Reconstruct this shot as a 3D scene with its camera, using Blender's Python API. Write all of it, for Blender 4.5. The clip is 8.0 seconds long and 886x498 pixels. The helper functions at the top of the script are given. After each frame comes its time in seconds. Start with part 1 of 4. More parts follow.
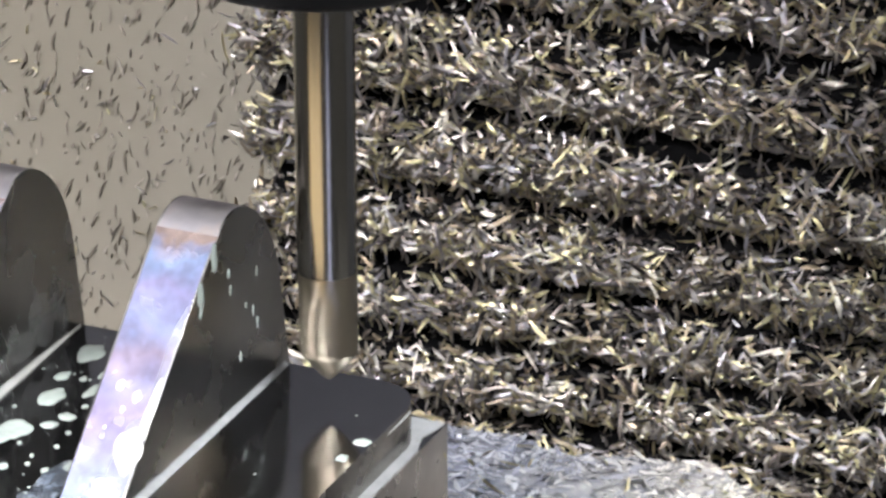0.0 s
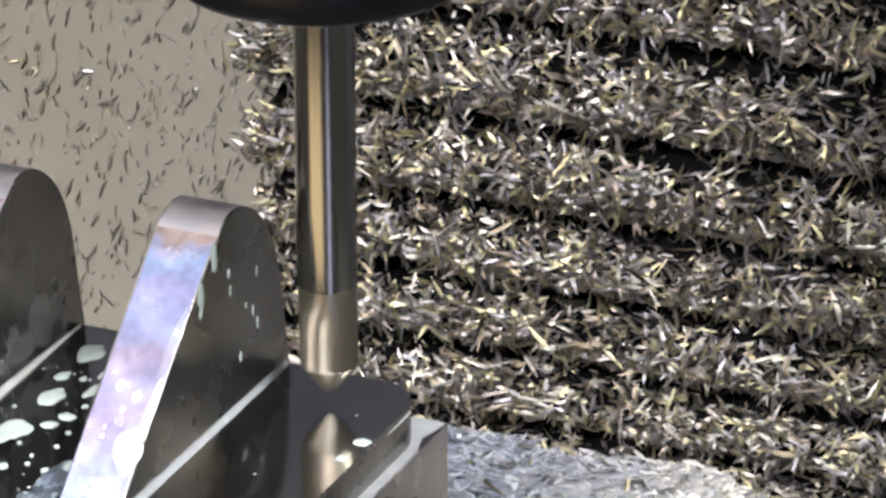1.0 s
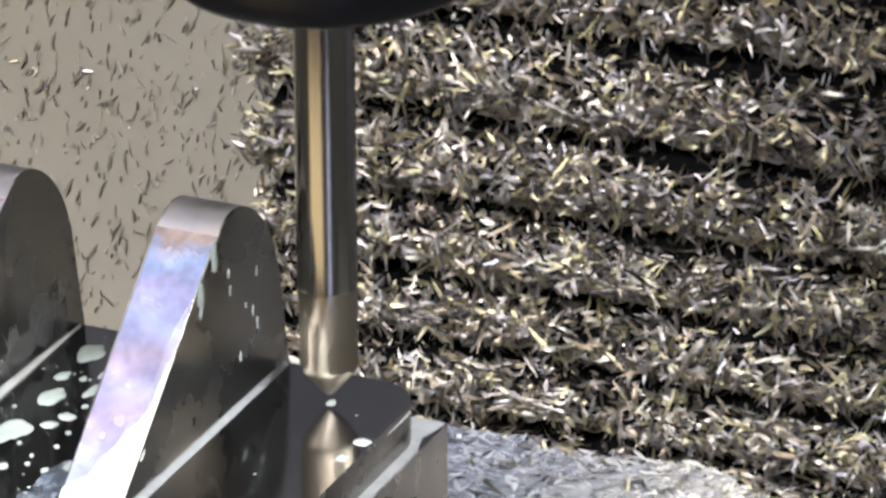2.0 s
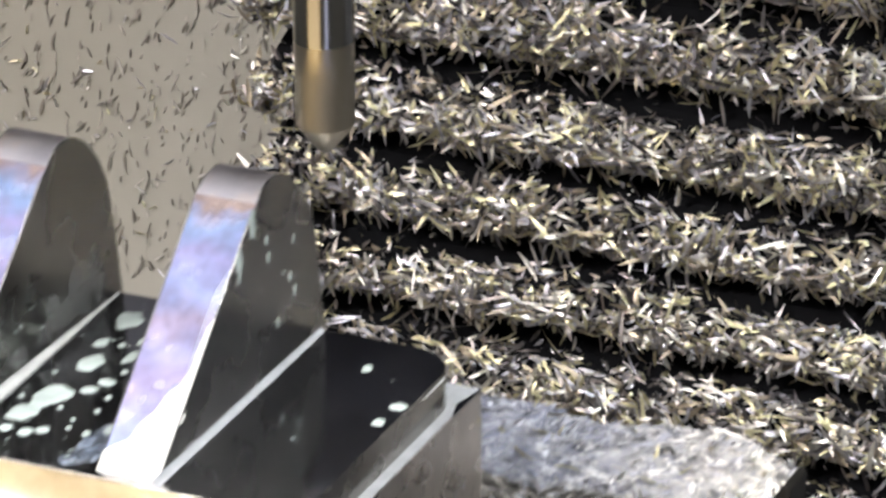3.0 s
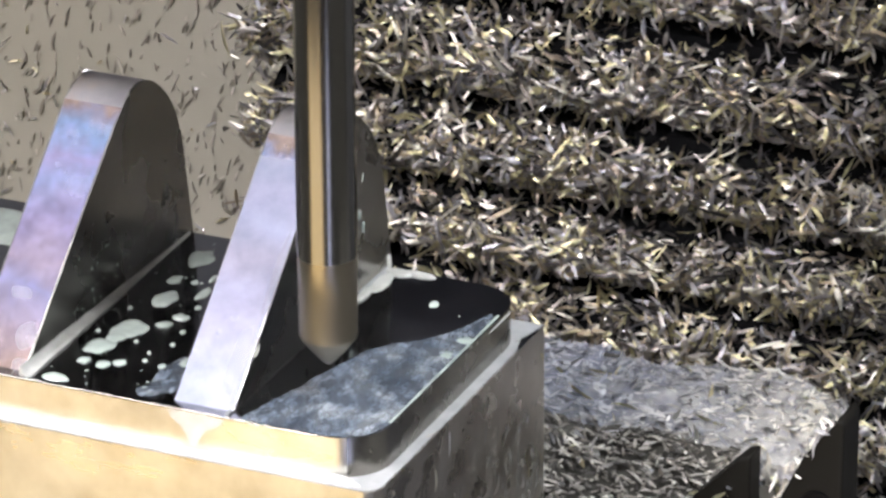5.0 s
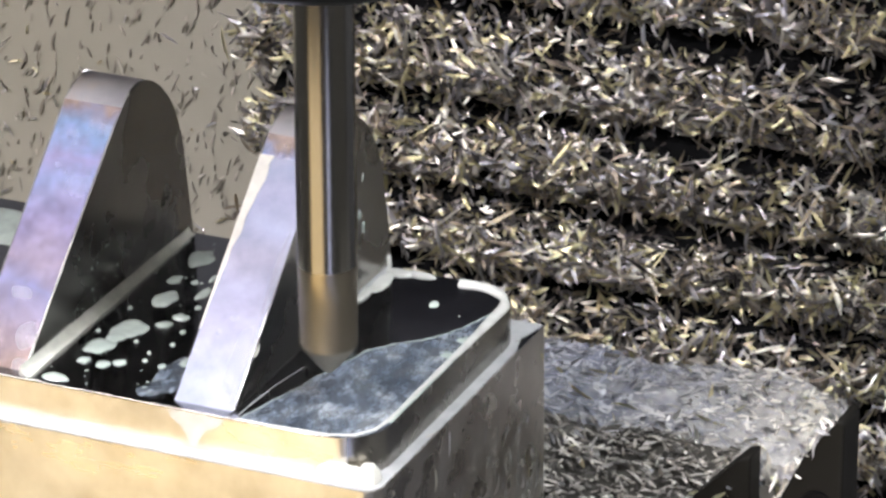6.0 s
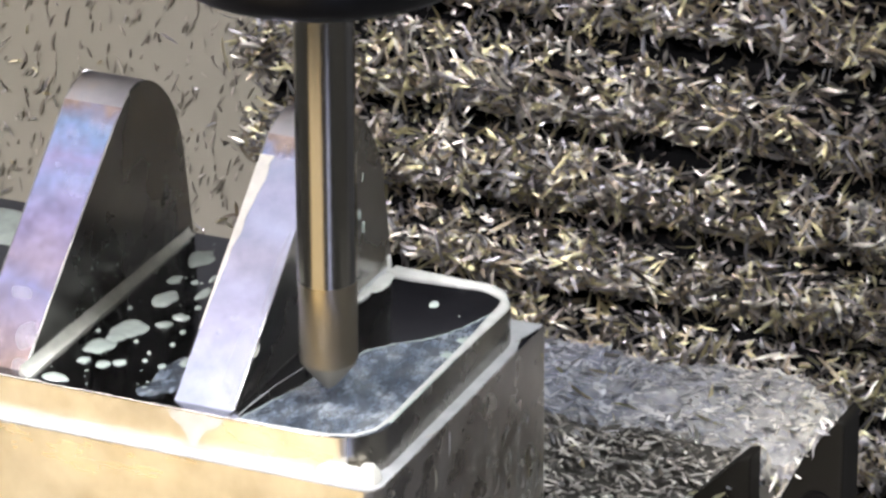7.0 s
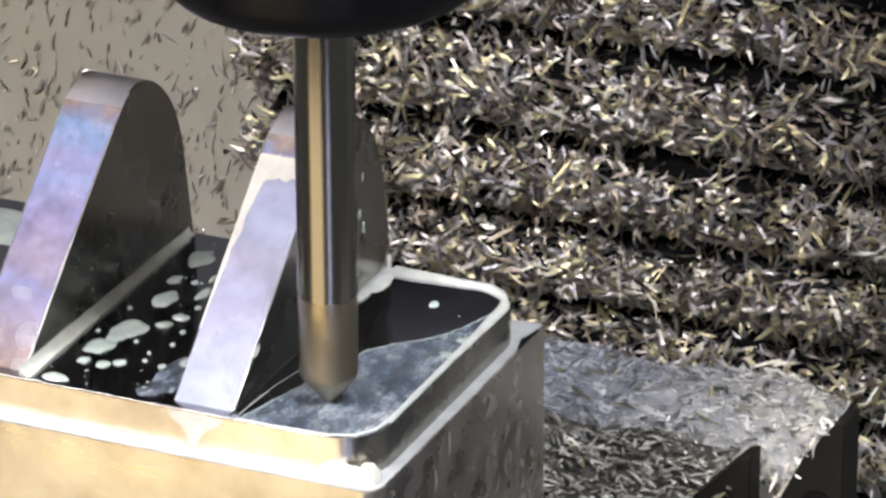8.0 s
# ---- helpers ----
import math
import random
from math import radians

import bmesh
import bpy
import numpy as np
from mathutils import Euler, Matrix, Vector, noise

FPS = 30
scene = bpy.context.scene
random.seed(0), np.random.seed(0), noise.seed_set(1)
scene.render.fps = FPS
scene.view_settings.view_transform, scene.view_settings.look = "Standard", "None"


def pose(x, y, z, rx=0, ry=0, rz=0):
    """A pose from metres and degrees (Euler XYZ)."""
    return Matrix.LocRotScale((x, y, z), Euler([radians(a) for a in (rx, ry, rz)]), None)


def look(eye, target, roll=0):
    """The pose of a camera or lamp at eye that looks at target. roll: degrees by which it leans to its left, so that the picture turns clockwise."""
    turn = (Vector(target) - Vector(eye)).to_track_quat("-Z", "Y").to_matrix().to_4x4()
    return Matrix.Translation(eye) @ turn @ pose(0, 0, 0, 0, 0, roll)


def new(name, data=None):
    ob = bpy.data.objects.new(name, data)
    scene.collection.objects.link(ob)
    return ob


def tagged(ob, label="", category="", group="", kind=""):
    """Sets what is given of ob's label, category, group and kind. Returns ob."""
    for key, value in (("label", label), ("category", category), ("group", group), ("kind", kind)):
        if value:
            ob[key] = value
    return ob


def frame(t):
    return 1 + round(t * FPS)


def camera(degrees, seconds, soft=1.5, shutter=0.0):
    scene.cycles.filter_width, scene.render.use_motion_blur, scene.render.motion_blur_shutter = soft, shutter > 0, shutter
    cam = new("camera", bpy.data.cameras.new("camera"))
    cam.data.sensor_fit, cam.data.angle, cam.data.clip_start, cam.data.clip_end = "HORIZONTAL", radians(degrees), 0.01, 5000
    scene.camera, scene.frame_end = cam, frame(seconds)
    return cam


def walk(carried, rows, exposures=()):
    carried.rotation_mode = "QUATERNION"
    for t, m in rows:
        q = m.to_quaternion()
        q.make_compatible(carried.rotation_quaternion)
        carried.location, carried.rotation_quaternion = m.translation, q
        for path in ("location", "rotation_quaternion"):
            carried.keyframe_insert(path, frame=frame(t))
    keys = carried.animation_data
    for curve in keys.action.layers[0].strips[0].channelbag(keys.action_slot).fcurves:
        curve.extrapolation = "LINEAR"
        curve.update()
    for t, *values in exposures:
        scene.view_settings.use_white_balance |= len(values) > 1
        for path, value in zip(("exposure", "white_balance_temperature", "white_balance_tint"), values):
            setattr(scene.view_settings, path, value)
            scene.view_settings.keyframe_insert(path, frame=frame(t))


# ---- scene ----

MM = 0.001
cam = camera(9.96, 8.0, soft=2.8, shutter=0.5)
EYE = pose(0.3236, -0.6836, 0.3691, 90 - 24.3, 0, 23.9) @ pose(0, 0, 0, 0, 0, -0.28)
walk(cam, [(0.0, EYE), (8.0, EYE)], [(0.0, 0.0), (2.4, 0.04), (3.4, 0.06), (4.3, -0.04), (6.5, -0.08), (8.0, -0.1)])

# height of the cutter's tip over the pocket floor, mm
TIP = [(0.0, 4.5), (0.5, 3.5), (1.0, 2.1), (1.2, 1.6), (1.7, 0.4), (1.95, 0.6), (2.1, 6.0), (2.2, 12.1), (2.3, 18.3), (2.4, 23.1), (2.5, 29.6), (2.6, 37.1),
       (2.7, 43.7), (2.8, 44.7), (2.9, 45.1), (3.1, 44.9), (3.3, 45.0), (3.4, 44.8), (3.5, 41.6), (3.6, 34.4), (3.7, 27.0), (3.8, 18.7), (3.9, 14.2), (4.0, 9.8),
       (4.1, 9.4), (4.5, 8.2), (5.25, 6.9), (6.0, 5.6), (6.5, 4.2), (7.0, 2.8), (7.5, 1.6), (8.0, 0.2)]
# how far the table has gone back, mm
TABLE = [(0.0, -42.0), (1.5, -42.0), (2.6, -42.0), (2.8, -41.2), (2.9, -36.8), (3.0, -27.7), (3.1, -18.9), (3.2, -9.7), (3.3, -1.1), (3.4, 0.0), (3.5, 0.2), (3.7, 0.0), (5.5, 0.0), (8.0, 0.0)]

# ---- world ----
world = bpy.data.worlds.new("world")
world.use_nodes = True
world.node_tree.nodes["Background"].inputs[0].default_value = (0.5, 0.55, 0.65, 1)
world.node_tree.nodes["Background"].inputs[1].default_value = 0.02
scene.world = world


# ---- materials ----
def material(name, base, rough=0.5, metal=0.0, coat=0.0):
    m = bpy.data.materials.new(name)
    m.use_nodes = True
    b = m.node_tree.nodes["Principled BSDF"]
    b.inputs["Base Color"].default_value = (*base, 1)
    b.inputs["Roughness"].default_value = rough
    b.inputs["Metallic"].default_value = metal
    b.inputs["Coat Weight"].default_value = coat
    return m, m.node_tree.nodes, m.node_tree.links, b


def ramp(nodes, links, source, stops):
    r = nodes.new("ShaderNodeValToRGB")
    e = r.color_ramp.elements
    while len(e) < len(stops):
        e.new(0.5)
    for k, (at, c) in enumerate(stops):
        e[k].position, e[k].color = at, (*c, 1) if len(c) == 3 else c
    links.new(source, r.inputs[0])
    return r.outputs[0]


def grey(v):
    return (v, v, v)


def noise_tex(nodes, links, scale, detail=4.0, stretch=(1, 1, 1), rough=0.55):
    co = nodes.new("ShaderNodeTexCoord")
    mp = nodes.new("ShaderNodeMapping")
    mp.inputs["Scale"].default_value = stretch
    links.new(co.outputs["Object"], mp.inputs[0])
    n = nodes.new("ShaderNodeTexNoise")
    n.inputs["Scale"].default_value, n.inputs["Detail"].default_value, n.inputs["Roughness"].default_value = scale, detail, rough
    links.new(mp.outputs[0], n.inputs["Vector"])
    return n.outputs[0]


def bump(nodes, links, b, height, strength, distance):
    u = nodes.new("ShaderNodeBump")
    u.inputs["Strength"].default_value, u.inputs["Distance"].default_value = strength, distance
    links.new(height, u.inputs["Height"])
    links.new(u.outputs[0], b.inputs["Normal"])


def polished_metal():
    m, n, l, b = material("polished_aluminium", (0.62, 0.62, 0.64), 0.12, 1.0)
    l.new(ramp(n, l, noise_tex(n, l, 60, 5), [(0.35, grey(0.09)), (0.75, grey(0.17))]), b.inputs["Roughness"])
    l.new(ramp(n, l, noise_tex(n, l, 35, 3), [(0.3, (0.5, 0.5, 0.52)), (0.7, (0.66, 0.66, 0.68))]), b.inputs["Base Color"])
    bump(n, l, b, noise_tex(n, l, 500, 2, (1, 0.05, 1)), 0.05, 0.0002)
    return m


def milled_metal():
    m, n, l, b = material("milled_aluminium", (0.75, 0.74, 0.72), 0.32, 1.0)
    l.new(ramp(n, l, noise_tex(n, l, 90, 5, (0.25, 1, 1)), [(0.3, grey(0.24)), (0.8, grey(0.42))]), b.inputs["Roughness"])
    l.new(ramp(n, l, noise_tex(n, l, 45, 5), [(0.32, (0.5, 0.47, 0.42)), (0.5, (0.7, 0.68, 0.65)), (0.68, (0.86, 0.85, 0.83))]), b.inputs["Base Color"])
    bump(n, l, b, noise_tex(n, l, 900, 2, (0.04, 1, 1)), 0.12, 0.0002)
    return m


def filmed_metal(name, bands):
    """Aluminium under a thin oily film; its colour bands follow the film's thickness down the slope."""
    m, n, l, b = material(name, (0.75, 0.75, 0.85), 0.3, 1.0)
    co, split = n.new("ShaderNodeTexCoord"), n.new("ShaderNodeSeparateXYZ")
    l.new(co.outputs["Object"], split.inputs[0])
    high, drift = n.new("ShaderNodeMath"), n.new("ShaderNodeMath")
    high.operation = drift.operation = "MULTIPLY_ADD"
    high.inputs[1].default_value, high.inputs[2].default_value = 31.0, -0.215
    l.new(split.outputs[2], high.inputs[0])
    l.new(noise_tex(n, l, 75, 5, (1, 1, 0.8), 0.6), drift.inputs[0])
    drift.inputs[1].default_value = 0.38
    l.new(high.outputs[0], drift.inputs[2])
    tone = ramp(n, l, drift.outputs[0], bands)
    dull = ramp(n, l, noise_tex(n, l, 260, 6, (1, 1, 1), 0.7), [(0.35, grey(0.72)), (0.62, grey(1.0))])
    mix = n.new("ShaderNodeMixRGB")
    mix.blend_type = "MULTIPLY"
    mix.inputs[0].default_value = 1.0
    l.new(tone, mix.inputs[1])
    l.new(dull, mix.inputs[2])
    l.new(mix.outputs[0], b.inputs["Base Color"])
    l.new(ramp(n, l, noise_tex(n, l, 110, 5), [(0.3, grey(0.17)), (0.8, grey(0.34))]), b.inputs["Roughness"])
    bump(n, l, b, noise_tex(n, l, 120, 5), 0.14, 0.0006)
    return m


def chip_metal(name, tints, rough=0.28, single=False):
    """Slivers of metal, each one of several tints; single: every sliver is an object of its own."""
    m, n, l, b = material(name, tints[-1], rough, 1.0)
    g = n.new("ShaderNodeObjectInfo" if single else "ShaderNodeNewGeometry")
    r = n.new("ShaderNodeValToRGB")
    l.new(g.outputs["Random" if single else "Random Per Island"], r.inputs[0])
    r.color_ramp.interpolation = "CONSTANT"
    while len(r.color_ramp.elements) < len(tints):
        r.color_ramp.elements.new(0.5)
    for k, c in enumerate(tints):
        r.color_ramp.elements[k].position, r.color_ramp.elements[k].color = k / len(tints), (*c, 1)
    l.new(r.outputs[0], b.inputs["Base Color"])
    l.new(ramp(n, l, noise_tex(n, l, 300, 2), [(0.3, grey(rough - 0.12)), (0.8, grey(rough + 0.15))]), b.inputs["Roughness"])
    bump(n, l, b, noise_tex(n, l, 900, 3), 0.25, 0.0004)
    return m


def painted(name, a, c, rough, shine=0.5):
    m, n, l, b = material(name, a, rough)
    b.inputs["Specular IOR Level"].default_value = shine
    l.new(ramp(n, l, noise_tex(n, l, 18, 6), [(0.3, a), (0.7, c)]), b.inputs["Base Color"])
    l.new(ramp(n, l, noise_tex(n, l, 70, 4), [(0.3, grey(rough - 0.08)), (0.8, grey(rough + 0.1))]), b.inputs["Roughness"])
    bump(n, l, b, noise_tex(n, l, 400, 3), 0.1, 0.0003)
    return m


def glow(name, colour, strength):
    m, n, l, b = material(name, (0.8, 0.8, 0.8), 0.6)
    b.inputs["Emission Color"].default_value = (*colour, 1)
    b.inputs["Emission Strength"].default_value = strength
    return m


def milky(name, colour, rough=0.25):
    m, n, l, b = material(name, colour, rough, 0.0, 0.4)
    l.new(ramp(n, l, noise_tex(n, l, 250, 4), [(0.3, tuple(v * 0.75 for v in colour)), (0.7, colour)]), b.inputs["Base Color"])
    return m


def satin_metal():
    m, n, l, b = material("satin_aluminium", (0.42, 0.41, 0.4), 0.25, 1.0)
    l.new(ramp(n, l, noise_tex(n, l, 50, 5), [(0.3, grey(0.2)), (0.75, grey(0.36))]), b.inputs["Roughness"])
    l.new(ramp(n, l, noise_tex(n, l, 30, 5), [(0.3, (0.28, 0.268, 0.252)), (0.7, (0.39, 0.376, 0.355))]), b.inputs["Base Color"])
    bump(n, l, b, noise_tex(n, l, 700, 2, (1, 1, 0.06)), 0.06, 0.0002)
    return m


def dull_cap_metal():
    """Aluminium of a duller, greyish-brown tone."""
    m, n, l, b = material("dull_brown_aluminium", (0.5, 0.45, 0.42), 0.4, 1.0)
    l.new(ramp(n, l, noise_tex(n, l, 80, 6), [(0.3, (0.34, 0.32, 0.34)), (0.52, (0.5, 0.47, 0.48)), (0.68, (0.6, 0.5, 0.44))]), b.inputs["Base Color"])
    l.new(ramp(n, l, noise_tex(n, l, 200, 5), [(0.3, grey(0.3)), (0.8, grey(0.5))]), b.inputs["Roughness"])
    bump(n, l, b, noise_tex(n, l, 300, 5), 0.2, 0.0005)
    return m


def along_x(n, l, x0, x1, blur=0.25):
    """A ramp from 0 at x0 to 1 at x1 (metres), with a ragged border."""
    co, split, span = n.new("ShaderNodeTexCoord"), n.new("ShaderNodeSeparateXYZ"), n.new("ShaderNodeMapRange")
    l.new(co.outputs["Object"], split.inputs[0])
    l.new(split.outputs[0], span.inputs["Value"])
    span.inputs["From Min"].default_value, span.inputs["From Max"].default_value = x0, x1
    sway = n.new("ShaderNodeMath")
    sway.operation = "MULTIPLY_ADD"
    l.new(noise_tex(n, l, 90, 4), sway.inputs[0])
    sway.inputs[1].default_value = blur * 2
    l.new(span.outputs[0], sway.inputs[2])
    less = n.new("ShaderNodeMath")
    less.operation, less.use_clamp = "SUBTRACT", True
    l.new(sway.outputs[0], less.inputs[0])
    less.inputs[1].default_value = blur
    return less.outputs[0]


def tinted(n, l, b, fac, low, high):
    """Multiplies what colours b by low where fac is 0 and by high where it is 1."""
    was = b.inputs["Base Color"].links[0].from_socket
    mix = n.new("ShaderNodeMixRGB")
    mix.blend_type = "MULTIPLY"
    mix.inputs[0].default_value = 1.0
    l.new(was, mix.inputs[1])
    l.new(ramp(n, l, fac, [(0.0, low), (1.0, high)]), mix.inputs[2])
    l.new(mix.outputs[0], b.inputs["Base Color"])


def wet_sheen():
    """Milky water standing between the chips, thicker in places; also lays a painted haze over them."""
    m, n, l, b = material("wet_sheen", (0.5, 0.52, 0.56), 0.3)
    a = noise_tex(n, l, 70, 6, (1, 1, 1), 0.65)
    l.new(ramp(n, l, a, [(0.3, grey(0.15)), (0.5, grey(0.5)), (0.7, grey(0.8))]), b.inputs["Alpha"])
    l.new(ramp(n, l, noise_tex(n, l, 200, 5), [(0.3, (0.36, 0.36, 0.42)), (0.55, (0.58, 0.57, 0.56)), (0.7, (0.78, 0.77, 0.74))]), b.inputs["Base Color"])
    # brighter towards the right end: light along the rail put into the colour
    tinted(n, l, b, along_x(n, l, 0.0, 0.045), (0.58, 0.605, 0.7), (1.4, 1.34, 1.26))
    bump(n, l, b, noise_tex(n, l, 350, 4), 0.6, 0.0012)
    return m


def thin_film():
    """A patchy sheet of milky coolant, clear in places."""
    m, n, l, b = material("patchy_coolant_film", (0.34, 0.38, 0.42), 0.3)
    a = noise_tex(n, l, 380, 7, (1, 0.6, 1), 0.8)
    l.new(ramp(n, l, a, [(0.38, grey(0.08)), (0.5, grey(0.38)), (0.6, grey(0.95))]), b.inputs["Alpha"])
    l.new(ramp(n, l, noise_tex(n, l, 140, 5), [(0.3, (0.07, 0.09, 0.13)), (0.5, (0.17, 0.2, 0.25)), (0.66, (0.4, 0.43, 0.47))]), b.inputs["Base Color"])
    bump(n, l, b, a, 0.3, 0.0006)
    return m


def sludge():
    m, n, l, b = material("wet_chip_sludge", (0.35, 0.36, 0.38), 0.4)
    a = noise_tex(n, l, 330, 5, (1, 1, 1), 0.7)
    l.new(ramp(n, l, a, [(0.3, (0.17, 0.165, 0.16)), (0.5, (0.46, 0.455, 0.46)), (0.7, (0.74, 0.72, 0.7))]), b.inputs["Base Color"])
    # same left-to-right brightening as the film, painted-in light on the rail
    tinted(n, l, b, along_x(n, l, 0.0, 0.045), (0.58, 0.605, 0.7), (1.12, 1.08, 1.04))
    bump(n, l, b, a, 0.8, 0.0015)
    return m


def scuffed_metal():
    """Sawn and splashed aluminium with faint upright runs of dried coolant; base darkened for side shade."""
    m, n, l, b = material("scuffed_shaded_aluminium", (0.5, 0.48, 0.45), 0.28, 1.0)
    runs = noise_tex(n, l, 240, 4, (1, 1, 0.12), 0.7)
    dry = ramp(n, l, runs, [(0.6, grey(1.0)), (0.74, grey(0.6))])
    l.new(dry, b.inputs["Metallic"])
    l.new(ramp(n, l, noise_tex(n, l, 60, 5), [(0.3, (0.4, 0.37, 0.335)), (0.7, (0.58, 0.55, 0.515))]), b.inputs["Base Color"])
    l.new(ramp(n, l, noise_tex(n, l, 130, 5), [(0.3, grey(0.2)), (0.75, grey(0.45))]), b.inputs["Roughness"])
    bump(n, l, b, runs, 0.07, 0.0003)
    return m


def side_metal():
    """A finely finished upright face, bare; its dark brownish tone holds painted-in side shade and reflection."""
    m, n, l, b = material("dim_side_aluminium", (0.4, 0.38, 0.35), 0.2, 1.0)
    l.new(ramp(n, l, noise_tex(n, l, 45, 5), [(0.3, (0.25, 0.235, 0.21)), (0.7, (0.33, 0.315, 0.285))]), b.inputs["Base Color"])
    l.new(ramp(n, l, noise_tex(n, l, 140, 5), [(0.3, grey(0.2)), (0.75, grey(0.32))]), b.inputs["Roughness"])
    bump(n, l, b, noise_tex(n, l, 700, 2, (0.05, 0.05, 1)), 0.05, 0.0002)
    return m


SIDE = side_metal()
# colours of the oil film from the fin's foot to its top
# topmost orange stop paints in the warm reflection at the fin's bend
PINK_FILM = filmed_metal("pink_oil_film", [(0.0, (0.58, 0.42, 0.36)), (0.12, (0.56, 0.45, 0.52)), (0.28, (0.5, 0.47, 0.68)), (0.4, (0.57, 0.46, 0.56)), (0.54, (0.52, 0.44, 0.63)),
                                           (0.68, (0.44, 0.47, 0.7)), (0.78, (0.5, 0.45, 0.67)), (0.88, (0.37, 0.48, 0.7)), (0.965, (0.5, 0.46, 0.56)), (1.0, (0.6, 0.44, 0.36))])
BLUE_FILM = filmed_metal("blue_oil_film", [(0.0, (0.42, 0.5, 0.66)), (0.16, (0.45, 0.45, 0.65)), (0.3, (0.51, 0.44, 0.63)), (0.42, (0.47, 0.45, 0.65)), (0.56, (0.54, 0.45, 0.57)),
                                           (0.68, (0.42, 0.46, 0.69)), (0.8, (0.47, 0.44, 0.66)), (0.9, (0.39, 0.48, 0.69)), (0.97, (0.5, 0.46, 0.56)), (1.0, (0.58, 0.44, 0.37))])
SCUFFED, CAP_METAL, SHEEN = scuffed_metal(), dull_cap_metal(), wet_sheen()
POLISHED, MILLED, SATIN, FILM, SLUDGE = polished_metal(), milled_metal(), satin_metal(), thin_film(), sludge()
CHIP = chip_metal("chip_metal", [(0.17, 0.16, 0.155), (0.7, 0.665, 0.6), (0.33, 0.28, 0.23), (0.7, 0.645, 0.4), (0.41, 0.39, 0.395), (0.86, 0.82, 0.73), (0.54, 0.46, 0.34), (0.54, 0.53, 0.57), (0.11, 0.1, 0.1), (0.82, 0.77, 0.52), (0.34, 0.3, 0.275), (0.64, 0.6, 0.57)], 0.5)
GLINT_CHIP = chip_metal("glinting_chip_metal", [(0.86, 0.83, 0.76), (0.8, 0.77, 0.52), (0.6, 0.58, 0.6), (0.9, 0.88, 0.84), (0.7, 0.62, 0.4), (0.45, 0.43, 0.42), (0.78, 0.78, 0.82)], 0.36, True)
DRY_CHIP = chip_metal("dusty_chip_metal", [(0.17, 0.155, 0.145), (0.4, 0.37, 0.34), (0.25, 0.225, 0.2), (0.62, 0.58, 0.52), (0.1, 0.09, 0.085), (0.32, 0.295, 0.27)], 0.5)
# darker copy of the chip metal: shade on flat-lying chips is in the tints
DARK_CHIP = chip_metal("shaded_chip_metal", [(0.2, 0.18, 0.155), (0.42, 0.38, 0.33), (0.27, 0.24, 0.2), (0.66, 0.62, 0.55), (0.32, 0.29, 0.25)], 0.45)
WET_CHIP = chip_metal("wet_chip_metal", [(0.26, 0.26, 0.29), (0.62, 0.61, 0.6), (0.42, 0.42, 0.46), (0.76, 0.74, 0.71), (0.37, 0.36, 0.35), (0.66, 0.63, 0.58)], 0.42)
# chips too: dim bluish left, bright right, the rail's light in the tint
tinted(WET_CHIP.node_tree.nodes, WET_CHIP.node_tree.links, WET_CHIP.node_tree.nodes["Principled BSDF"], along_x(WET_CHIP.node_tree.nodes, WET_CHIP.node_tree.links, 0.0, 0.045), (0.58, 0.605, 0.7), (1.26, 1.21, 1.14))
WET_CHIP.node_tree.nodes["Principled BSDF"].inputs["Metallic"].default_value = 0.12
DRY_CHIP.node_tree.nodes["Principled BSDF"].inputs["Metallic"].default_value = 0.5
DARK_CHIP.node_tree.nodes["Principled BSDF"].inputs["Metallic"].default_value = 0.35
BEIGE = painted("beige_paint", (0.412, 0.384, 0.312), (0.472, 0.442, 0.37), 0.42)
CHARCOAL = painted("charcoal_paint", (0.10, 0.104, 0.118), (0.13, 0.134, 0.15), 0.7, 0.1)
PALE = painted("pale_paint", (0.55, 0.54, 0.52), (0.65, 0.64, 0.62), 0.5)
GREY_PAINT = painted("grey_paint", (0.10, 0.10, 0.10), (0.14, 0.14, 0.135), 0.5)
RUBBER = painted("black_rubber", (0.005, 0.005, 0.0055), (0.011, 0.011, 0.012), 0.85, 0.04)
# lighter copy for unseen upper folds, brightens their reflection in the floor
LIGHTER_RUBBER = painted("lighter_rubber", (0.034, 0.035, 0.043), (0.05, 0.051, 0.06), 0.8, 0.08)
BLACK_STEEL = painted("black_oxide_steel", (0.003, 0.003, 0.004), (0.005, 0.005, 0.006), 0.35, 0.12)
CARBIDE = material("bright_carbide", (0.28, 0.265, 0.235), 0.2, 1.0)[0]
FLUTE = material("ground_carbide", (0.36, 0.315, 0.24), 0.3, 1.0)[0]
DARK_UNDERLAY = painted("dark_brown_underlay", (0.05, 0.045, 0.04), (0.13, 0.12, 0.105), 0.7, 0.2)
CLAMP_STEEL = painted("dark_steel", (0.008, 0.0072, 0.006), (0.019, 0.017, 0.0145), 0.6, 0.15)
STEEL = painted("dull_steel", (0.10, 0.10, 0.10), (0.16, 0.155, 0.15), 0.45)
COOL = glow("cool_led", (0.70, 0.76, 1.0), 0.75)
# added fill that lightens the reflection in the fin tops
DIM_FILL = glow("dim_fill_glow", (0.9, 0.9, 1.0), 0.42)
# added: stands in for a warmly lit surface low in front
WARM_FILL = glow("warm_reflection_glow", (1.0, 0.66, 0.17), 1.55)
# added only for the bluish stripe mirrored in shank and corner
BLUE = glow("blue_reflection_glow", (0.42, 0.5, 1.0), 1.9)
# added fill: no such lamps are known, these brighten bellows and rail
FRONT_FILL = glow("neutral_fill_glow", (1.0, 0.96, 0.98), 80.0)
